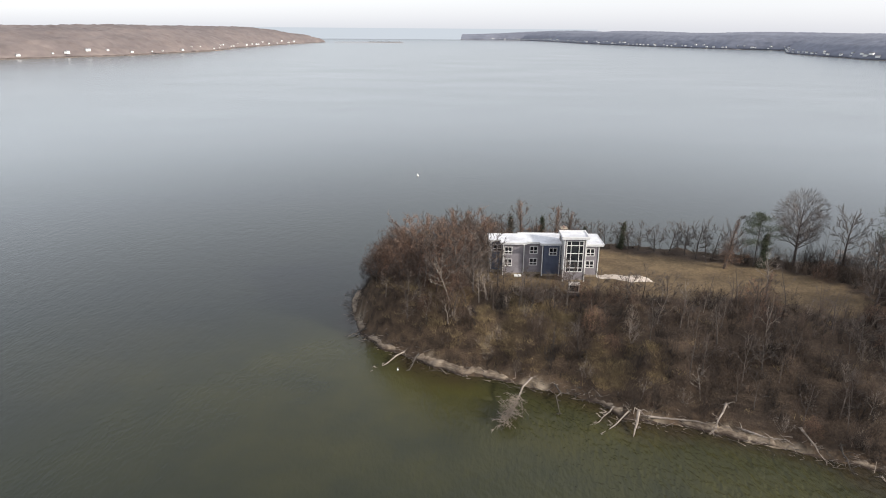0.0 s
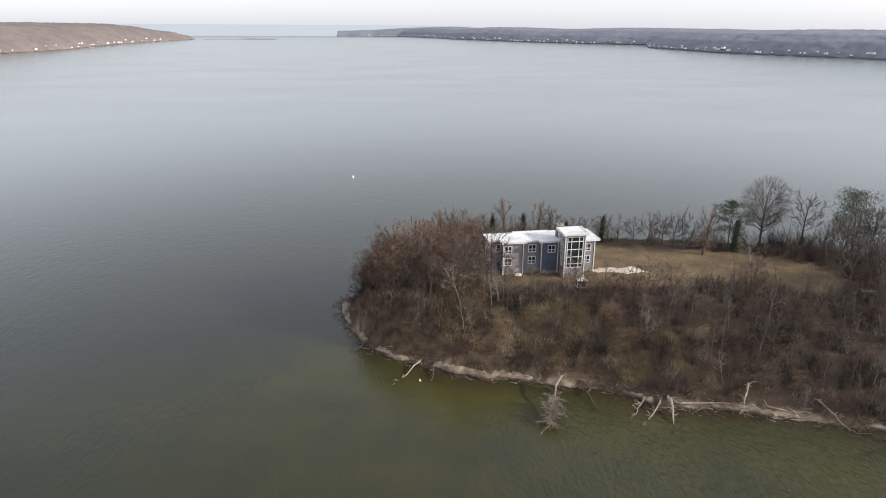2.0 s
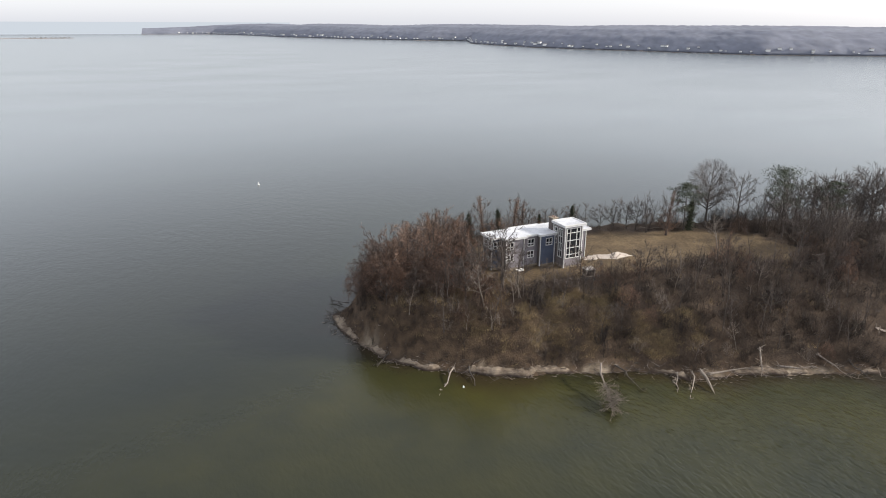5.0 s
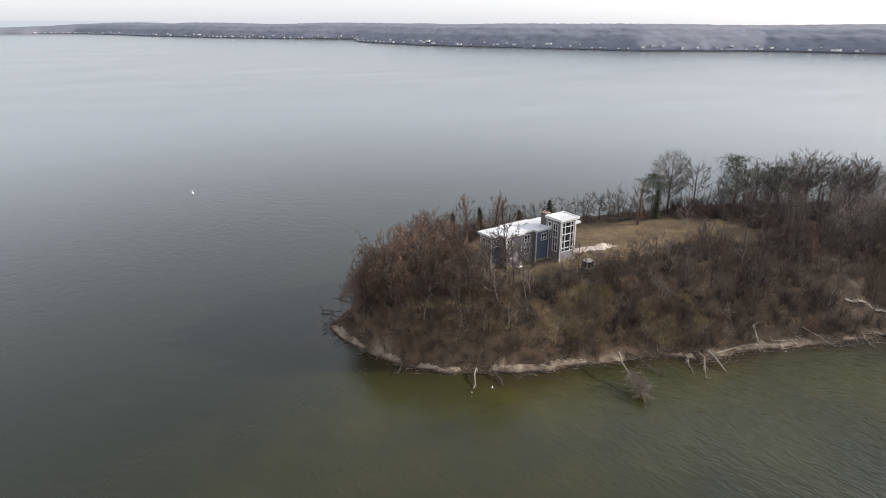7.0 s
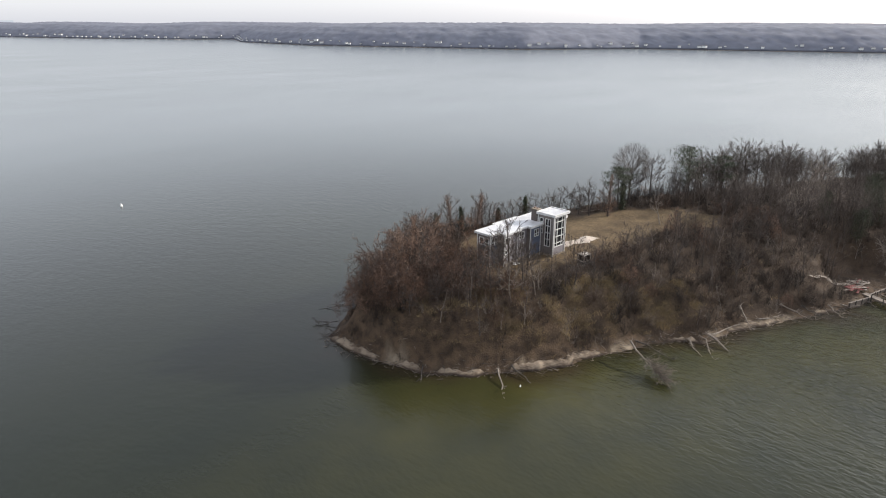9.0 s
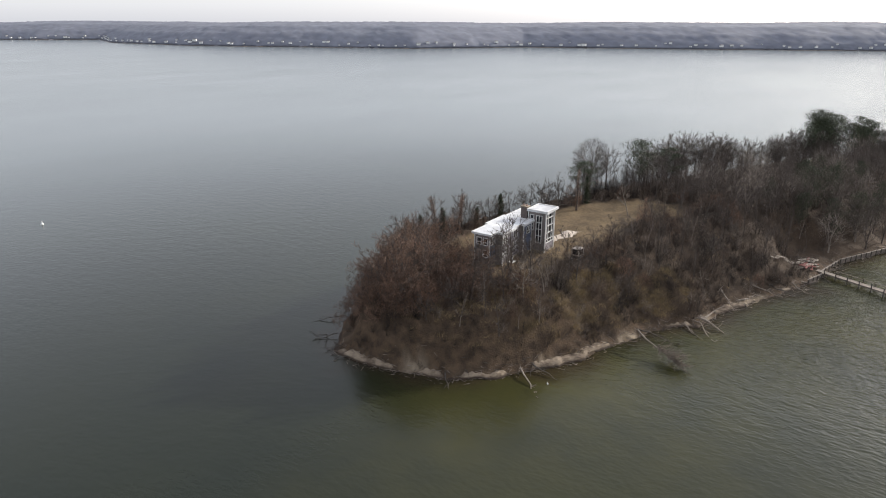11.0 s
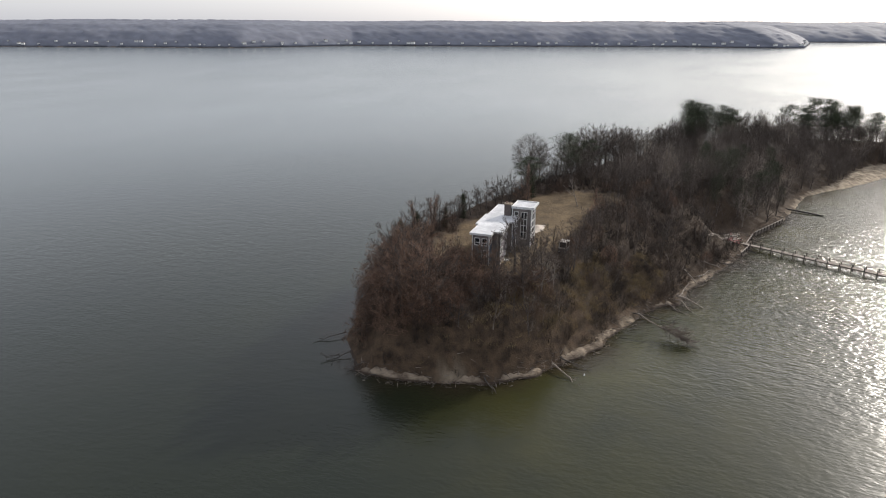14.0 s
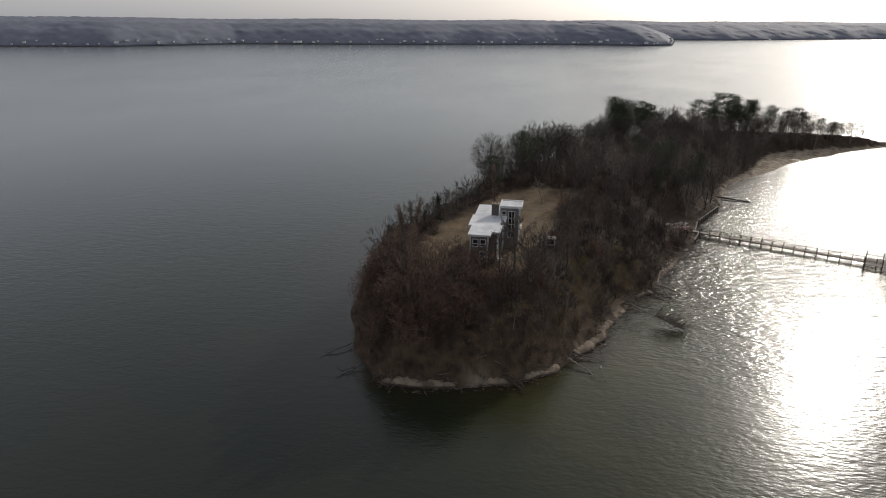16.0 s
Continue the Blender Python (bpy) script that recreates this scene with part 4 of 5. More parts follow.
def board_stack():
    rng = random.Random(4)
    for i in range(16):
        x, y = 88.5 + rng.uniform(-4, 4), 87.0 + rng.uniform(-1.8, 1.8)
        z = float(height(x, y)) + 0.12
        bm = box(-1.9, -0.3, -0.06, 1.9, 0.3, 0.06, edge=0.01)
        ob = part("loose_board", bm, RED_PAINT if i % 2 else PALE_BARK)
        ob.matrix_basis = pose(x, y, z, 0, rng.uniform(-4, 4), rng.uniform(-60, 10))
        tagged(ob, "rusty red painted loose board" if i % 2 else "grey weathered loose board", "board", "loose boards by the pier")


board_stack()

_g = Wood()
_g.stem([(136.4, 66.5, 0.7), (135.2, 63.0, 0.6), (134, 59, 0.4), (132.7, 54.6, 0.15)], [0.35, 0.32, 0.3, 0.25], 6)
for _i in range(9):
    _x, _y = 136.1 - 0.4 * _i, 65.6 - 1.3 * _i
    _g.stem([(_x, _y, -1), (_x + 0.05, _y, 0.9 - 0.06 * _i)], [0.16, 0.14], 6)
tagged(new("groin", _g.mesh("groin", DARK_BARK)), "low dark timber groin running into the water", "groin")

# mooring buoy and a small white float near the shore
for _x, _y, _r, _l in ((-13.9, 306, 0.45, "white mooring buoy afloat on the open water"), (-9.0, 118.6, 0.17, "small white float near the bank")):
    _bm = bmesh.new()
    bmesh.ops.create_uvsphere(_bm, u_segments=14, v_segments=9, radius=_r, matrix=Matrix.Diagonal((1, 1, 1.25, 1)))
    bmesh.ops.create_cone(_bm, cap_ends=True, segments=10, radius1=_r * 0.35, radius2=_r * 0.3, depth=_r * 1.4, matrix=Matrix.Translation((0, 0, _r * 1.6)))
    _o = part("buoy", _bm, PLASTIC)
    _o.location = (_x, _y, _r * 0.3)
    tagged(_o, _l, "buoy")


# ---- trees ----
def tree_thing(name, woods, mats, names, label, category="tree", group=""):
    t = thing(name, label=label, category=category, group=group)
    for w, m, n in zip(woods, mats, names):
        ob = new(n, w.mesh(n, m))
        ob.parent = t
    return t


def put(kind, x, y, turn=0.0, size=1.0, sink=0.15, first=False):
    m = pose(x, y, float(height(x, y)) - sink, 0, 0, turn) @ Matrix.Scale(size, 4)
    if first:
        kind.matrix_basis = m
        return kind
    return copy_thing(kind, m)


def round_crown(woods, tall):
    """Adds the fine outer twigs that give a crown its even, rounded outline."""
    rng = np.random.default_rng(3)
    d = rng.normal(size=(2600, 3))
    d /= np.linalg.norm(d, axis=1, keepdims=True)
    p = np.array((0, 0, tall * 0.66)) + d * np.array((0.30, 0.30, 0.325)) * tall * (rng.uniform(0.35, 1.0, 2600) ** 0.5)[:, None]
    woods[1].spikes(p, p + (d + rng.normal(size=(2600, 3)) * 0.35) * (tall * rng.uniform(0.03, 0.065, 2600))[:, None], tall * 0.0015)
    return woods


BARE_LABEL = "leafless grey-brown tree with fine winter twigs"
KINDS = {
    "round": tree_thing("round_tree", round_crown(bare_tree(11, 19.5, 0.58, 0.34, limbs=40, twigs=4, wild=0.12, thick=0.019, boughs=5, twig=0.0019), 19.5), (BARK, TWIG), ("trunk", "crown"), "tall leafless tree with a broad rounded crown"),
    "tall": tree_thing("bare_tree", bare_tree(12, 17.5, 0.5, 0.35, limbs=14, twigs=7, wild=0.3, twig=0.0024), (BARK, TWIG), ("trunk", "crown"), BARE_LABEL, group="bare trees"),
    "tall2": tree_thing("bare_tree", bare_tree(13, 16.5, 0.6, 0.3, limbs=13, twigs=7, wild=0.4, lean=0.06, twig=0.0024), (BARK, TWIG), ("trunk", "crown"), BARE_LABEL, group="bare trees"),
    "broad": tree_thing("bare_tree", bare_tree(24, 17.5, 0.78, 0.26, limbs=24, twigs=6, wild=0.22, twig=0.0019), (BARK, TWIG), ("trunk", "crown"), "tall leafless tree with wide spreading limbs", group="bare trees"),
    "mid": tree_thing("bare_tree", bare_tree(14, 10, 0.65, 0.22, limbs=12, twigs=6, wild=0.5, twig=0.0032), (BARK, TWIG), ("trunk", "crown"), BARE_LABEL, group="bare trees"),
    "mid2": tree_thing("bare_tree", bare_tree(15, 9, 0.8, 0.2, limbs=10, twigs=6, wild=0.6, lean=0.15, twig=0.0032), (BARK, TWIG), ("trunk", "crown"), BARE_LABEL, group="bare trees"),
    "thin": tree_thing("bare_tree", bare_tree(16, 14, 0.26, 0.3, limbs=9, twigs=4, wild=0.45, thick=0.012), (BARK, TWIG), ("trunk", "crown"), BARE_LABEL, group="bare trees"),
    "pale": tree_thing("pale_tree", bare_tree(17, 14.5, 0.42, 0.4, limbs=9, twigs=4, wild=0.45, lean=0.2, thick=0.015), (SUN_BARK, SUN_BARK), ("trunk", "crown"), "pale-barked leafless tree on the wooded bluff", group="pale bare trees"),
    "rosy": tree_thing("rosy_bush_tree", bare_tree(19, 8.2, 0.95, 0.1, limbs=20, twigs=7, wild=0.4, thick=0.014, twig=0.0032), (BARK, ROSY_TWIG), ("trunk", "crown"), "rounded leafless bush tree with rosy brown twigs", group="rosy bush trees"),
    "rosy2": tree_thing("rosy_bush_tree", bare_tree(20, 7.4, 1.1, 0.08, limbs=18, twigs=7, wild=0.5, thick=0.014, twig=0.0034), (BARK, ROSY_TWIG), ("trunk", "crown"), "rounded leafless bush tree with rosy brown twigs", group="rosy bush trees"),
    "snag": tree_thing("dead_snag", bare_tree(18, 7, 0.5, 0.5, limbs=4, twigs=1, wild=0.6, thick=0.03, boughs=2), (BARK, BARK), ("trunk", "crown"), "short dead tree trunk with broken limbs", group="dead snags"),
}


def ivied(seed, tall, lean, radius, count, label, leafmat, broad=0.16):
    rng = np.random.default_rng(seed)
    a, b = bare_tree(seed, tall, 0.42, 0.4, lean=lean, limbs=9, twigs=5, wild=0.4)
    line, _ = limb(np.random.default_rng(seed), (0, 0, -0.4), np.array((math.sin(lean), 0, math.cos(lean))), tall * 0.82, 0.14, 0.03, 7)
    return tree_thing("vine_covered_tree", (a, b, ivy_sleeve(seed, line, radius, count, broad)), (BARK, TWIG, leafmat), ("trunk", "crown", "vines"), label, group="vine-covered trees")


KINDS["ivy"] = ivied(21, 11, 0.05, 0.95, 1500, "leafless tree wrapped in dark green ivy", IVY)
KINDS["vine"] = ivied(22, 13, 0.10, 0.8, 1300, "leafless tree draped in brown dead vines", ROSY_TWIG, 0.035)
KINDS["leaning"] = ivied(23, 15.5, 0.22, 0.75, 1500, "leaning tree sleeved in brown dead vines", ROSY_TWIG, 0.035)
KINDS["pine"] = tree_thing("pine_tree", pine_tree(31, 17, layers=9, reach=0.27, bare=0.42, clump=52), (BARK, NEEDLE), ("trunk", "crown"), "tall pine with dark green tufted boughs", group="pines")
KINDS["pine2"] = tree_thing("pine_tree", pine_tree(32, 16, reach=0.32, bare=0.36, lean=0.06, clump=52), (BARK, NEEDLE), ("trunk", "crown"), "tall pine with dark green tufted boughs", group="pines")
KINDS["pine3"] = tree_thing("pine_tree", pine_tree(33, 12.5, layers=6, clump=95, reach=0.34, bare=0.42, flat=0.3, lean=0.1), (BARK, NEEDLE), ("trunk", "crown"), "windswept pine with flat layered boughs", group="pines")
KINDS["holly"] = tree_thing("evergreen_tree", pine_tree(34, 11, layers=10, reach=0.24, bare=0.1, flat=0.9, clump=45), (BARK, IVY), ("trunk", "crown"), "dense dark evergreen tree in the woods", group="dense evergreens")

TREES = [("rosy", -3.0, 160.5, 0, 1.22), ("rosy2", -6.5, 155.5, 40, 1.07), ("rosy", 1.0, 154.5, 80, 1.17), ("rosy2", 4.0, 149.5, 120, 1.1), ("rosy2", -9.0, 149.0, 10, 0.9), ("rosy", 5.5, 143.5, 200, 1.0), ("rosy2", -3.0, 145.0, 250, 1.0), ("rosy", 8.0, 163.0, 300, 1.12), ("rosy2", 13.0, 165.5, 30, 1.07), ("rosy", -9.5, 160.0, 77, 0.85), ("rosy2", 0.0, 139.5, 99, 0.9), ("rosy", 3.0, 165.0, 140, 1.07), ("rosy2", 24.0, 165.0, 170, 0.96), ("rosy", 70.0, 150.5, 20, 0.75),
         ("mid2", 18.3, 125.8, 0, 1.1), ("tall2", 25.8, 126.0, 60, 0.55), ("mid", 27.7, 132.3, 150, 0.9), ("pale", 70.6, 133.0, 60, 0.75), ("mid2", 87.0, 122.5, 10, 1.4), ("tall", 10.1, 137.8, 30, 0.92), ("mid", 12.2, 134.3, 222, 1.25),
         ("round", 85.5, 151.5, 0, 1.0), ("leaning", 66.9, 147.6, 0, 1.0), ("pine3", 74.5, 149.0, 40, 1.02), ("thin", 64.4, 152.2, 0, 0.97),
         ("tall2", 95.8, 142.0, 90, 0.98), ("snag", 88.5, 142.5, 0, 1.0), ("snag", 92.0, 139.5, 140, 0.9), ("ivy", 75.9, 148.4, 10, 0.95),
         ("vine", 28.7, 164.8, 0, 1.07), ("vine", 20.8, 165.6, 200, 1.04), ("ivy", 45.5, 161.5, 0, 0.84), ("ivy", 26.0, 167.0, 70, 0.8),
         ("mid", 38.0, 162.5, 30, 0.97), ("mid2", 50.0, 160.5, 60, 0.92), ("mid", 53.5, 158.5, 100, 0.92), ("mid2", 57.0, 158.0, 10, 1.02),
         ("mid", 60.5, 156.0, 200, 1.13), ("mid", 63.0, 155.0, 250, 1.23), ("mid2", 66.0, 153.5, 300, 1.13), ("mid", 33.5, 164.5, 310, 1.07),
         ("mid2", 48.0, 161.5, 140, 0.86), ("vine", 33.0, 166.0, 120, 0.77), ("ivy", 37.0, 164.0, 200, 0.67), ("mid", 41.5, 162.5, 33, 0.92),
         ("mid", 15.0, 165.5, 60, 1.12), ("mid2", 10.0, 167.0, 90, 1.17), ("vine", 5.0, 165.0, 30, 0.9), ("mid", -1.0, 163.0, 70, 1.07), ("ivy", 17.5, 168, 50, 0.85),
         ("mid2", -7.0, 160.0, 10, 0.9), ("vine", -13.0, 157.0, 250, 0.66), ("snag", -15.5, 154.5, 40, 0.9), ("mid", 2.0, 158.0, 120, 1.17), ("mid", -9.0, 153.0, 77, 1.07), ("mid2", -12.0, 147.0, 177, 0.85), ("mid", -5.0, 148.0, 7, 1.1), ("mid2", -2.0, 153.0, 222, 1.22), ("mid", -10.0, 140.0, 99, 0.8), ("mid2", 3.0, 152.0, 33, 1.1), ("mid", 6.0, 161.0, 300, 1.17),
         ("pale", 1.5, 130.0, 180, 1.1), ("tall", 6.5, 131.0, 40, 0.8), ("tall", 3.0, 134.5, 80, 0.9), ("tall2", 8.0, 134.5, 10, 0.85), ("mid", -1.5, 133.0, 60, 1.3),
         ("pale", 9.5, 128.5, 110, 0.8), ("tall2", 0.0, 138.5, 200, 0.85), ("mid2", 5.5, 140.5, 20, 1.25), ("thin", -3.0, 140.0, 90, 0.95), ("mid", 7.5, 146.0, 30, 0.8), ("tall2", 2.0, 146.0, 150, 0.8), ("thin", 6.0, 150.5, 150, 0.8),
         ("tall2", 17.6, 131.5, 200, 0.72), ("mid2", 32.0, 127.0, 60, 0.85), ("mid", 37.5, 124.5, 0, 1.0), ("mid2", 42.0, 128.0, 270, 0.95), ("mid", 46.0, 125.0, 40, 0.9),
         ("vine", 67.5, 127.0, 100, 0.62), ("mid", 64.0, 124.0, 20, 0.95), ("tall2", 86.0, 112.0, 0, 0.85), ("tall", 92.0, 118.0, 60, 0.8), ("mid", 76.0, 108.0, 30, 1.0),
         ("thin", 52.0, 112.0, 0, 0.8), ("thin", 27.0, 116.5, 30, 0.7), ("pale", 47.0, 104.0, 80, 0.7), ("mid", 58.0, 106.0, 90, 0.9), ("pale", 72.0, 96.0, 10, 0.6), ("thin", 40.0, 114.0, 80, 0.75),
         ("mid2", -16.0, 150.0, 10, 0.75), ("rosy2", -15.0, 158.0, 60, 0.8), ("mid", -15.5, 142.5, 200, 0.7), ("rosy", -13.0, 163.5, 20, 0.75), ("rosy2", -17.5, 154.0, 120, 0.55), ("rosy2", -16.0, 146.0, 190, 0.55),
         ("vine", -11.0, 153.0, 20, 0.95), ("rosy", -6.5, 152.0, 50, 1.3), ("vine", -4.0, 157.5, 160, 1.0), ("rosy2", -12.0, 150.0, 210, 1.2), ("vine", 2.5, 161.5, 310, 1.0), ("rosy", -10.0, 157.0, 260, 1.25),
         ("mid", 23.0, 124.0, 80, 0.6), ("snag", 30.5, 123.5, 20, 0.7), ("mid2", 13.5, 133.5, 110, 0.6)]
_used = set()
for _k, _x, _y, _a, _s in TREES:
    put(KINDS[_k], _x, _y, _a, _s, first=_k not in _used)
    _used.add(_k)

# skyline of the wooded ridge: bare trees, then pines out to the cliff
_rng = np.random.default_rng(8)
for _i in range(104):
    _q = (_i + _rng.uniform(-0.3, 0.3)) / 104
    _x = 97 + 168 * _q
    _y = float(np.interp(_x, [95, 130, 160, 200, 235, 262, 275], [146, 138, 126, 104, 76, 30, -15])) + _rng.uniform(-7, 5)
    _pines = 0.2 if 112 < _x < 120 else 0.03 if _x < 203 else 0.8 if _x < 226 else 0.12 if _x < 246 else 0.85
    if _rng.uniform() < _pines:
        _k = ["pine", "pine2", "pine3"][int(_rng.integers(3))]
    else:
        _k = ["broad", "tall2", "tall", "thin"][int(_rng.integers(4))]
    put(KINDS[_k], _x, _y, _rng.uniform(0, 360), _rng.uniform(0.85, 1.2) * (1.05 if _x < 150 else 1.0), first=_k not in _used)
    _used.add(_k)
for _x, _y, _s in ((269, 12, 0.8), (272, 2, 0.75), (271, -8, 0.7), (268, -2, 0.85), (273, -16, 0.55), (262, 14, 0.85), (272, -24, 0.4), (258, 30, 0.9), (263, 24, 0.9)):
    put(KINDS["pine2" if _s > 0.7 else "pine"], _x, _y, _x * 37 % 360, _s)
# evergreens behind the pier
for _x, _y, _s in ((112, 84, 1.0), (121, 79, 1.1), (131, 75, 0.95), (108, 93, 0.9), (118, 92, 1.15), (128, 88, 1.2), (142, 74, 0.95), (135, 97, 1.1), (150, 71, 0.8), (146, 86, 1.05), (110, 103, 0.8), (160, 68, 0.8), (158, 82, 1.0), (172, 70, 0.9), (139, 68, 0.6), (165, 95, 0.9)):
    put(KINDS["holly"], _x, _y, _x * 53 % 360, _s, first="holly" not in _used)
    _used.add("holly")


# ---- brush, thickets and grass ----
def bush(seed, tall, wide, stems, twigs, mat=None):
    """One multi-stemmed leafless shrub as arrays."""
    rng = np.random.default_rng(seed)
    w = Wood()
    bases, tips, rad = [], [], []
    for _ in range(stems):
        a, s = rng.uniform(0, 6.283), rng.uniform(0.1, 1.0)
        b = np.array((math.cos(a), math.sin(a), 0)) * rng.uniform(0, 0.25) * wide
        e = np.array((math.cos(a) * s * wide, math.sin(a) * s * wide, tall * rng.uniform(0.5, 1.0) * (1.1 - 0.5 * s)))
        m = (b + e) / 2 + rng.normal(size=3) * 0.12 * tall
        bases += [b, m]
        tips += [m + (m - b) * 0.15, e]
        rad += [0.035, 0.022]
        for _ in range(twigs):
            q = m + (e - m) * rng.uniform(-0.5, 1.0)
            d = rng.normal(size=3) + np.array((0, 0, 0.5)) + (e - b) / (np.linalg.norm(e - b) + 1e-9)
            bases.append(q)
            tips.append(q + d / np.linalg.norm(d) * tall * rng.uniform(0.15, 0.38))
            rad.append(0.016)
    w.spikes(bases, tips, np.array(rad))
    return w.arrays()


def mound(seed, tall, wide, count):
    """A shrub smothered in dead vines: a dome of stems with many small curled shoots."""
    rng = np.random.default_rng(seed)
    v, t = bush(seed, tall * 1.05, wide * 0.9, 10, 4)
    w = Wood()
    w.v, w.t, w.n = [v], [t], len(v)
    d = rng.normal(size=(count, 3))
    d[:, 2] = np.abs(d[:, 2])
    d /= np.linalg.norm(d, axis=1, keepdims=True)
    lump = 1 + 0.22 * np.sin(d[:, 0] * 6 + seed) * np.cos(d[:, 1] * 5 + seed)
    p = d * np.array((wide, wide, tall)) * (rng.uniform(0.6, 1.0, count) ** 0.5 * lump)[:, None]
    w.leaves(p, 0.75, rng, 0.035)
    return w.arrays()


def tuft(seed, tall, blades):
    rng = np.random.default_rng(seed)
    w = Wood()
    b = rng.normal(size=(blades, 3)) * np.array((0.6, 0.6, 0))
    e = b + np.c_[rng.normal(size=(blades, 2)) * 0.45, tall * rng.uniform(0.6, 1.1, blades)]
    w.spikes(b, e, 0.022)
    return w.arrays()


def scatter(name, kinds, places, mat, label, category, seed):
    """Joins many plants into one mesh; places: x, y, size."""
    rng = np.random.default_rng(seed)
    V, T, tone, n = [], [], [], 0
    xs, ys = np.array([p[0] for p in places]), np.array([p[1] for p in places])
    zs = height(xs, ys) - 0.1
    patch = 0.38 + 0.45 * waves(xs, ys, 51, 11)
    for (x, y, s), z in zip(places, zs):
        v, t = kinds[int(rng.integers(len(kinds)))]
        a = rng.uniform(0, 6.283)
        c, k = math.cos(a) * s, math.sin(a) * s
        p = np.stack([x + v[:, 0] * c - v[:, 1] * k, y + v[:, 0] * k + v[:, 1] * c, z + v[:, 2] * s * rng.uniform(0.8, 1.2)], 1)
        V.append(p), T.append(t + n)
        tone.append(np.full(len(p), np.clip(patch[len(V) - 1] + rng.uniform(-0.35, 0.35), 0, 1)))
        n += len(p)
    me = mesh_from(name, np.concatenate(V), np.concatenate(T), mat, tone=np.concatenate(tone))
    tagged(new(name, me), label, category, kind="stuff")


def spots(seed, count, area, keep):
    """Random points of an area for which keep(x, y, shore distance, lawn distance) lets one through."""
    rng = np.random.default_rng(seed)
    x0, y0, x1, y1 = area
    x, y = rng.uniform(x0, x1, count), rng.uniform(y0, y1, count)
    ok = keep(x, y, inside_distance(x, y, SHORE), inside_distance(x, y, LAWN)) > rng.uniform(0, 1, count)
    s = rng.uniform(0.6, 1.25, count)
    return list(zip(x[ok], y[ok], s[ok]))


def walkway(x, y):
    """1 away from the steps and the clearing behind the pier, 0 on them."""
    k = np.clip(((x - 77.5) * 15.5 - (y - 94.8) * 9.2) / (15.5 ** 2 + 9.2 ** 2), 0, 1)
    away = np.hypot(x - 77.5 - 15.5 * k, y - 94.8 + 9.2 * k)
    return step(2.0, 4.0, away) * step(7, 9, np.hypot(x - 96, y - 86))


def west_end(x, y):
    return step(16, 6, x) * step(128, 137, y)


BUSHES = [bush(i, 4.4, 2.1, 14, 7) for i in range(50, 56)]
MOUNDS = [mound(i, 4.8, 2.5, 520) for i in range(60, 65)]
LOW = [bush(i, 1.6, 1.1, 10, 4) for i in range(70, 74)]
TUFTS = [tuft(i, 0.95, 26) for i in range(80, 84)]
SAPLINGS = []
for _i in range(90, 95):
    _t, _c = bare_tree(_i, 9.5, 0.5, 0.25, limbs=6, twigs=3, wild=0.5, thick=0.013, boughs=3)
    _tv, _tt = _t.arrays()
    _cv, _ct = _c.arrays()
    SAPLINGS.append((np.concatenate([_tv, _cv]), np.concatenate([_tt, _ct + len(_tv)])))



def twig_crown(seed, tall, wide, count):
    """A leafless tree seen from afar: trunk, limbs and a rounded haze of twigs."""
    rng = np.random.default_rng(seed)
    w = Wood()
    line, _ = limb(rng, (0, 0, -0.4), np.array((0.0, 0.0, 1.0)), tall * 0.8, 0.12, 0.03, 4)
    w.stem(line, [tall * 0.018 * k for k in (1.3, 0.9, 0.65, 0.4, 0.12)], 5)
    mid, rad = np.array((0, 0, tall * 0.62)), np.array((wide, wide, tall * 0.4))
    for _ in range(10):
        d = rng.normal(size=3) + np.array((0, 0, 0.5))
        e = mid + d / np.linalg.norm(d) * rad * rng.uniform(0.75, 1.0)
        s = line[int(rng.integers(1, 4))]
        w.stem([s, (s + e) / 2 + rng.normal(size=3) * 0.05 * tall, e], [tall * 0.008, tall * 0.005, tall * 0.001], 3)
    d = rng.normal(size=(count, 3))
    d /= np.linalg.norm(d, axis=1, keepdims=True)
    lump = 1 + 0.25 * np.sin(d[:, 0] * 5 + seed) * np.cos(d[:, 1] * 4 + seed)
    p = mid + d * rad * (rng.uniform(0.25, 1.0, count) ** 0.6 * lump)[:, None]
    g = d * 0.7 + rng.normal(size=(count, 3)) * 0.45 + np.array((0, 0, 0.35))
    w.spikes(p, p + g * (tall * rng.uniform(0.07, 0.17, count))[:, None], tall * 0.0042)
    return w.arrays()


CROWNS = [twig_crown(i, 10.5, 3.3, 260) for i in range(110, 116)]

scatter("brush", BUSHES, spots(101, 4600, (-24, 84, 130, 180), lambda x, y, d, l: (d > 1.9) * (l < -1.5) * walkway(x, y) * (np.hypot(x - 26.8, y - 127.5) > 3.5) * (1 - 0.95 * golden(x, y)) * (1 - 0.9 * step(152, 157, y) * step(24, 34, x) * step(112, 100, x)) * (1 - 0.6 * west_end(x, y)) * np.clip(0.75 + 0.7 * waves(x, y, 52, 8), 0.1, 1) * (1 - 0.6 * step(9, 6, d) * step(24, 10, x) * step(164, 155, y)) * np.where(x > 100, 0.45, 1)), BRUSH, "dense leafless brown brush on the bluff", "brush", 1)
scatter("vine_thicket", MOUNDS, [(x, y, s * (1.0 + 0.5 * float(west_end(x, y)))) for x, y, s in spots(102, 1500, (-24, 95, 110, 180), lambda x, y, d, l: (d > 2.5) * (l < -1.5) * (1 - 0.7 * step(9, 6, d) * step(160, 150, y)) * (0.38 * west_end(x, y) + 0.04 + 0.15 * step(157, 161, y) * (x < 36)))], VINES, "reddish brown tangle of dead vines over shrubs", "thicket", 2)
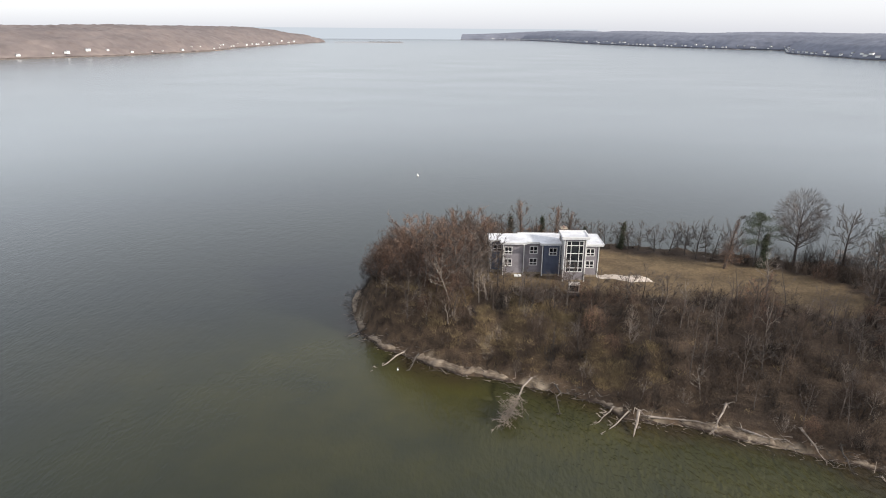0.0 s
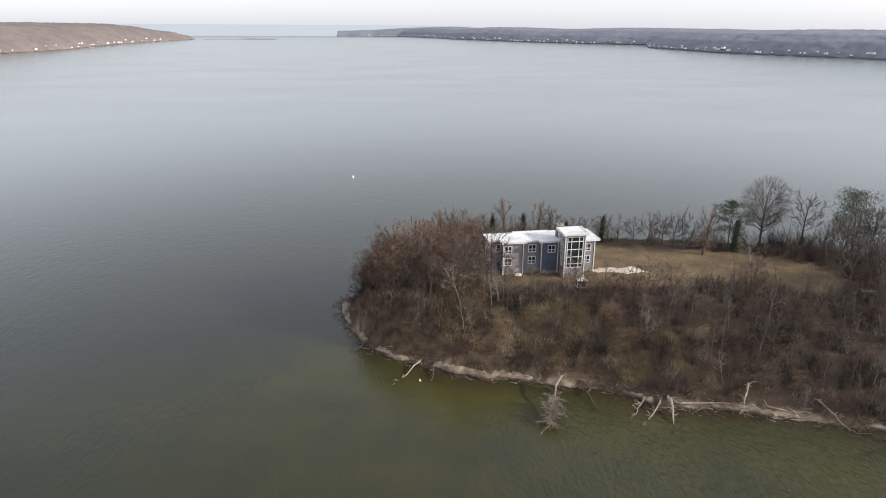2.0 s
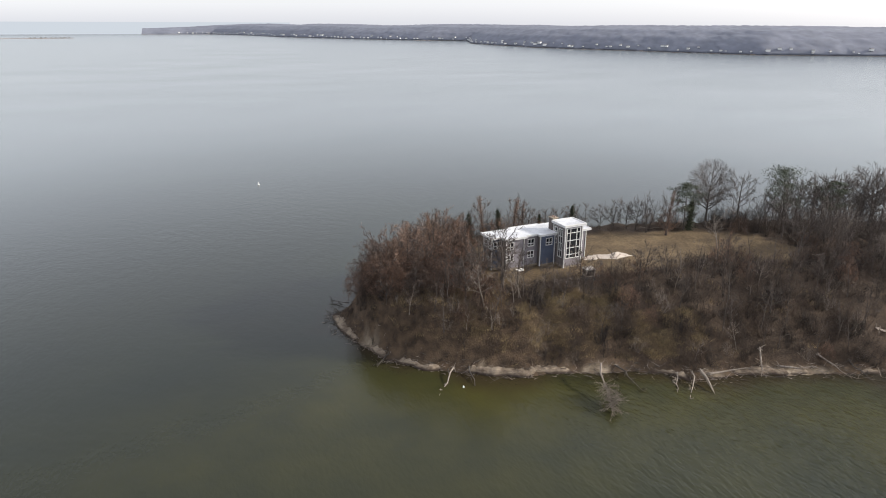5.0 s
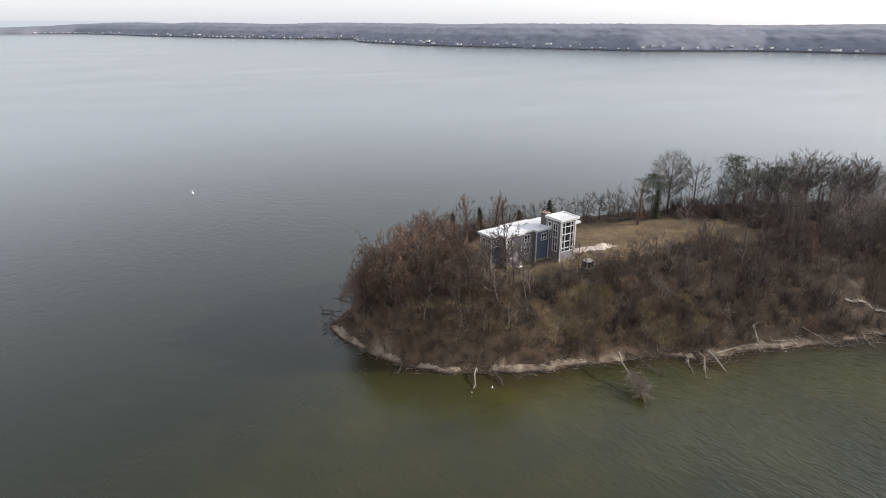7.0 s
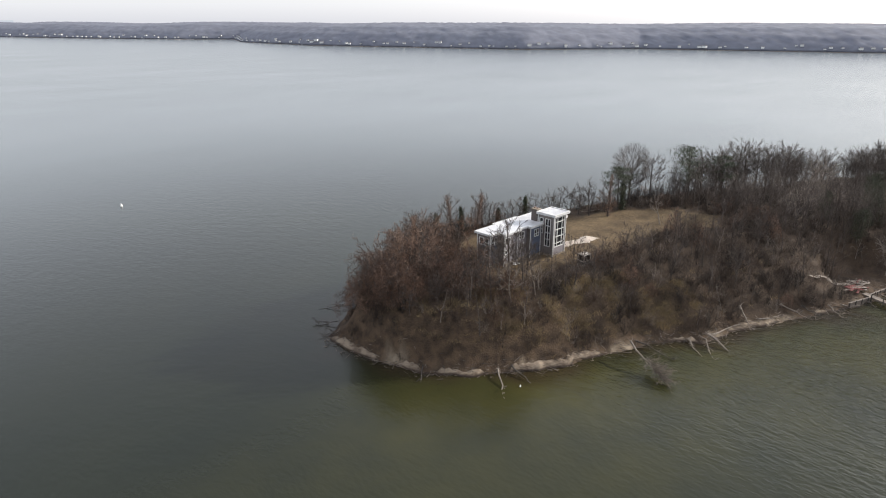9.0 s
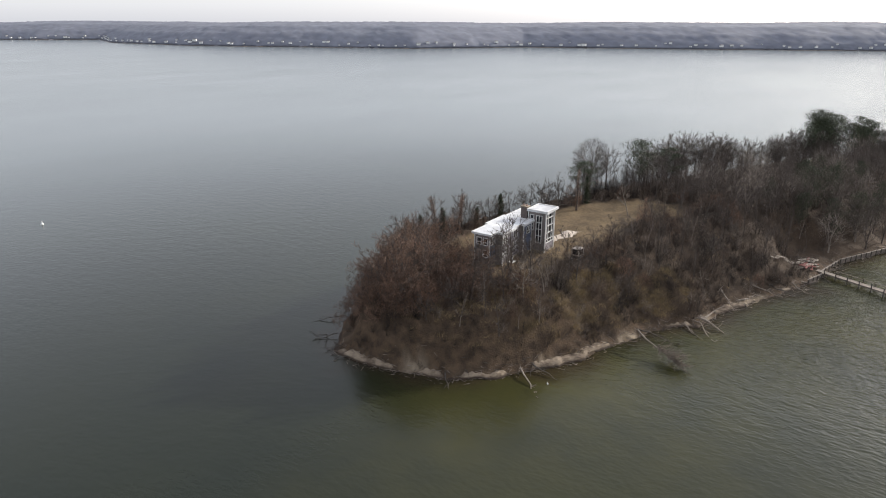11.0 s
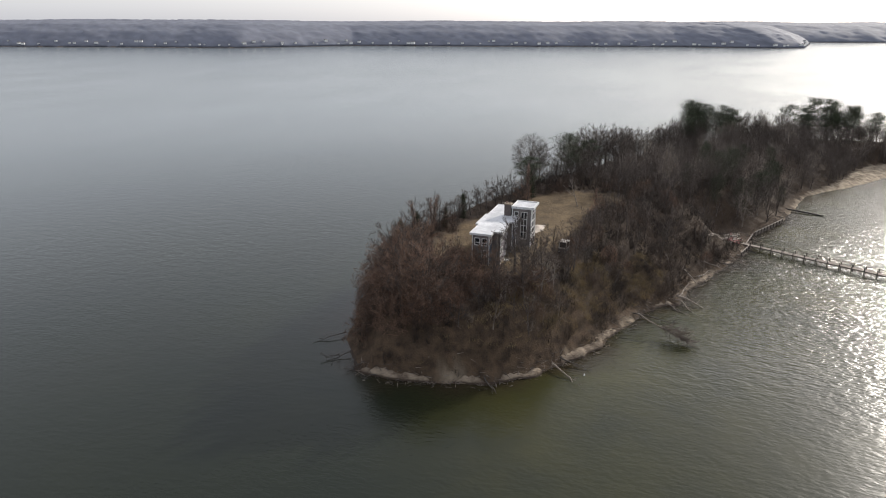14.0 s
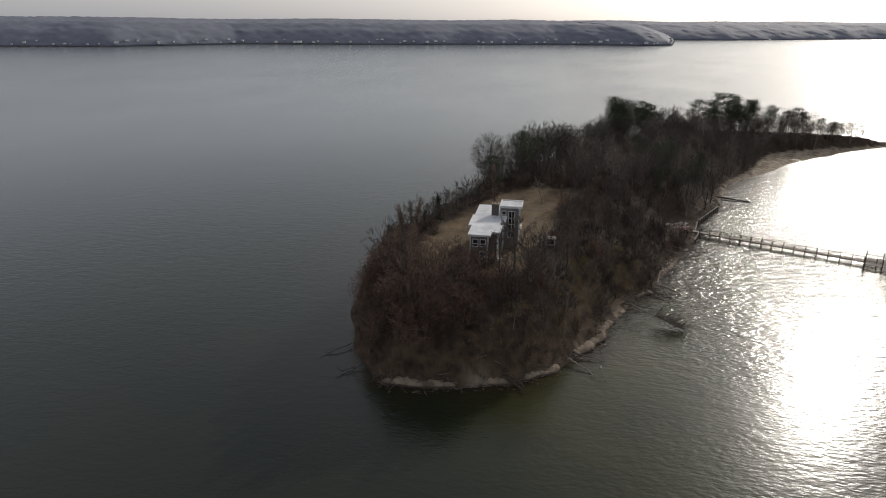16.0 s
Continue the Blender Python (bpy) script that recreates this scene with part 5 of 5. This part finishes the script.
scatter("low_brush", LOW, spots(103, 4000, (-24, 84, 120, 180), lambda x, y, d, l: (d > 1.0) * (l < 0.3) * walkway(x, y) * (1 - 0.8 * golden(x, y)) * (np.hypot(x - 26.8, y - 128.5) > 2.2) * (0.4 + 0.6 * (d < 12)) * (1.0 - 0.35 * (x > 40))), BRUSH, "low leafless scrub on the slopes", "brush", 3)
scatter("golden_grass", TUFTS, spots(104, 17000, (-24, 95, 80, 150), lambda x, y, d, l: (d > 2.0) * (l < 0.5) * np.clip(golden(x, y) + 0.012 + 0.05 * step(11, 6, d) * step(50, 30, x), 0, 1)), REED, "tall golden dry grass on the bluff", "grass", 4)
scatter("grey_shrubs", BUSHES, [(x, y, s * 0.85) for x, y, s in spots(112, 900, (-20, 86, 100, 150), lambda x, y, d, l: (d > 1.5) * (l < -1.5) * walkway(x, y) * (0.24 - 0.12 * (x > 30)))], PALE_TWIG, "pale grey twiggy shrubs dotted over the bluff", "shrubs", 12)
_sap = spots(108, 600, (-16, 88, 120, 170), lambda x, y, d, l: (d > 3) * (l < -2.5) * walkway(x, y) * (0.3 - 0.22 * (x > 25)) * (1 - 0.7 * golden(x, y)) * (1 - 0.95 * step(150, 154, y) * step(24, 34, x)))
scatter("pale_saplings", SAPLINGS, [(x, y, s * 0.8) for x, y, s in _sap], PALE_TWIG, "pale grey leafless saplings in the brush", "saplings", 8)
scatter("saplings", SAPLINGS, spots(105, 950, (-16, 84, 130, 176), lambda x, y, d, l: (d > 4) * (l < -2.5) * walkway(x, y) * (0.14 + 0.45 * (x > 45) + 0.2 * (x < 12)) * (1 - 0.9 * golden(x, y)) * (1 - 0.95 * step(150, 154, y) * step(24, 34, x) * step(108, 96, x))), TWIG, "thin leafless saplings in the brush", "saplings", 5)
scatter("ridge_woods", CROWNS, [(x, y, s * 0.95) for x, y, s in spots(106, 1250, (88, -45, 282, 160), lambda x, y, d, l: (d > np.interp(x, [150, 172, 192, 208, 237, 252, 262, 270], [1.5, 1.8, 6, 10, 18, 13, 6, 3])) * (l < -2) * 0.62 * (1 - 0.95 * step(124, 130, y) * step(130, 116, x)))], TWIG, "leafless woods over the ridge", "woods", 6)
_wood = spots(109, 420, (100, -45, 282, 150), lambda x, y, d, l: (d > np.interp(x, [150, 172, 192, 208, 237, 252, 262, 270], [1.5, 1.8, 6, 10, 18, 13, 6, 3])) * (l < -2) * 0.6 * (1 - 0.95 * step(124, 130, y) * step(130, 116, x)))
scatter("pale_ridge_woods", CROWNS, [(x, y, s * 0.92) for x, y, s in _wood], PALE_TWIG, "pale grey leafless woods over the ridge", "woods", 9)
_crest = [(x, y, s) for x, y, s in spots(110, 500, (185, -30, 280, 152), lambda x, y, d, l: 1.0 * (np.abs(y - np.interp(x, [95, 130, 160, 200, 235, 262, 275], [144, 135, 122, 99, 71, 26, -18])) < 9) * (d > 5))]
scatter("crest_woods", CROWNS, [(x, y, s * 1.0) for x, y, s in _crest], TWIG, "dense leafless trees along the crest of the ridge", "woods", 10)
_tip = spots(113, 1000, (190, -45, 279, 130), lambda x, y, d, l: 0.85 * (d > np.interp(x, [172, 192, 208, 237, 252, 262, 270], [2.2, 6.5, 10.5, 18.5, 13.5, 6.5, 3.5])))
scatter("point_woods", CROWNS, [(x, y, s * 0.8 * float(np.interp(x, [255, 278], [1, 0.5]))) for x, y, s in _tip], TWIG, "dense leafless woods above the beach", "woods", 13)
scatter("ridge_brush", BUSHES, spots(107, 900, (125, -50, 284, 150), lambda x, y, d, l: (d > np.interp(x, [150, 172, 192, 208, 237, 252, 262, 270], [1.0, 1.2, 5.5, 9.5, 17, 12, 5, 2])) * 0.6), BRUSH, "leafless undergrowth on the ridge", "brush", 7)


# ---- driftwood and fallen trees on the shore ----
def fallen(name, root, tip, radius, seed, mat, twigs, reach, label, group="", crown_from=0.25):
    """A tree or log that lies from the bank into the water."""
    rng = np.random.default_rng(seed)
    root, tip = np.array(root, float), np.array(tip, float)
    long = np.linalg.norm(tip - root)
    d = (tip - root) / long
    pts = [root + (tip - root) * k + rng.normal(size=3) * 0.03 * long * (0 < k < 1) for k in (0, 0.25, 0.5, 0.75, 1)]
    t = thing(name, label=label, category="fallen tree", group=group)
    w = Wood()
    w.stem(pts, [radius * 1.3, radius, radius * 0.8, radius * 0.55, radius * 0.2], 7)
    for _ in range(6):
        e = root + rng.normal(size=3) * radius * 3.5
        w.stem([root, (root + e) / 2 + rng.normal(size=3) * radius, e], [radius * 0.5, radius * 0.3, radius * 0.1], 4)
    ob = new("trunk", w.mesh("trunk", mat))
    ob.parent = t
    c = Wood()
    bases, tips = [], []
    for i in range(twigs):
        k = rng.uniform(crown_from, 1.0)
        s = root + (tip - root) * k
        dd = turned(d, rng.uniform(0.25, 1.05), rng)
        dd[2] = abs(dd[2]) * 0.8
        p, _ = limb(rng, s, dd / np.linalg.norm(dd), reach * rng.uniform(0.4, 1.0), 0.5, 0.02, 3)
        c.stem(p, [radius * 0.28, radius * 0.2, radius * 0.12, radius * 0.04], 3)
        for _ in range(26):
            b = p[1] + (p[3] - p[1]) * rng.uniform(-0.3, 1)
            e = b + turned(dd / np.linalg.norm(dd), rng.uniform(0.2, 0.9), rng) * reach * rng.uniform(0.1, 0.26)
            bases.append(b), tips.append(e)
    if twigs:
        c.spikes(bases, tips, 0.022)
        ob = new("crown", c.mesh("crown", mat))
        ob.parent = t
    return t


fallen("fallen_tree", (17.2, 110.5, 3.2), (11.6, 99.6, 0.3), 0.17, 1, PALE_TWIG, 75, 4.2, "pale dead tree fallen from the bank into the water", crown_from=0.45)
LOGS = [((-8.0, 125.0, 0.9), (-14.5, 117.8, 0.1), 0.2, PALE_BARK, 3), ((-5.0, 124.0, 0.9), (-6.7, 118.2, 0.1), 0.2, DARK_BARK, 3), ((35.6, 102.4, 1.3), (33.1, 96.2, 0.1), 0.38, PALE_BARK, 3),
        ((34.0, 103.0, 0.9), (27.6, 97.0, 0.1), 0.18, PALE_BARK, 5), ((31.5, 104.5, 0.8), (27.2, 99.8, 0.1), 0.16, PALE_BARK, 5), ((37.0, 101.6, 0.7), (47.5, 99.2, 0.6), 0.26, PALE_BARK, 1),
        ((50.5, 101.5, 3.5), (46.5, 97.0, 0.2), 0.26, PALE_BARK, 9), ((52.0, 97.4, 1.0), (59.5, 93.2, 0.5), 0.24, PALE_BARK, 4), ((61.0, 96.0, 2.4), (62.5, 89.5, 0.1), 0.22, PALE_BARK, 8),
        ((66.0, 92.5, 1.6), (65.0, 87.0, 0.1), 0.2, DARK_BARK, 6), ((72.0, 88.5, 1.0), (69.0, 84.8, 0.1), 0.2, PALE_BARK, 5), ((75.0, 86.5, 0.9), (79.5, 83.0, 0.2), 0.2, PALE_BARK, 3),
        ((-17.5, 165.5, 0.8), (-21.5, 168.3, 0.1), 0.15, DARK_BARK, 5), ((-20.0, 161.0, 0.7), (-23.5, 163.0, 0.1), 0.14, DARK_BARK, 6), ((-9.5, 170.5, 0.7), (-15.5, 175.5, 0.1), 0.14, DARK_BARK, 2), ((-18.5, 167.5, 0.4), (-20.8, 169.5, 0.5), 0.1, DARK_BARK, 4),
        ((-21.0, 154.0, 0.6), (-25.0, 158.5, 0.1), 0.18, DARK_BARK, 5), ((-17.5, 136.5, 0.7), (-21.5, 133.0, 0.1), 0.18, DARK_BARK, 4), ((3.0, 121.0, 1.5), (4.5, 116.5, 0.2), 0.14, PALE_BARK, 3),
        ((22.0, 111.8, 1.0), (21.5, 103.0, 0.1), 0.2, DARK_BARK, 9), ((88.0, 119.0, 10.0), (97.0, 115.0, 9.3), 0.3, PALE_BARK, 2), ((70.5, 152.5, 13.0), (64.5, 155.5, 12.9), 0.16, PALE_BARK, 1)]
for _i, (_r, _t, _w, _m, _n) in enumerate(LOGS):
    _r, _t = list(_r), list(_t)
    if _i >= 20:
        _r[2], _t[2] = float(height(_r[0], _r[1])) + 0.25, float(height(_t[0], _t[1])) + 0.25
    fallen("driftwood_log", _r, _t, _w * 0.7, 200 + _i, _m, _n, 1.9, "bleached driftwood log with bare limbs" if _m is PALE_BARK else "dark wet fallen log with bare limbs", "logs along the shore")


def shore_litter():
    """Sticks, roots and broken boughs along the waterline."""
    rng = np.random.default_rng(12)
    for name, mat, count, label in (("shore_sticks", PALE_TWIG, 600, "bleached sticks and roots along the waterline"), ("dark_shore_sticks", DARK_BARK, 700, "dark wet sticks and roots along the waterline")):
        line = densify(SHORE[:21], 0.4)
        line = line[rng.integers(0, len(line), count)] + rng.normal(size=(count, 2)) * 1.1
        z = np.maximum(height(line[:, 0], line[:, 1]), 0) + 0.12
        a, long = rng.uniform(0, 6.283, count), rng.uniform(0.6, 2.6, count)
        d = np.stack([np.cos(a) * long, np.sin(a) * long, rng.uniform(-0.05, 0.5, count) * long], 1)
        b = np.c_[line, z]
        w = Wood()
        w.spikes(b, b + d, rng.uniform(0.03, 0.09, count))
        tagged(new(name, w.mesh(name, mat)), label, "driftwood", kind="stuff")


shore_litter()
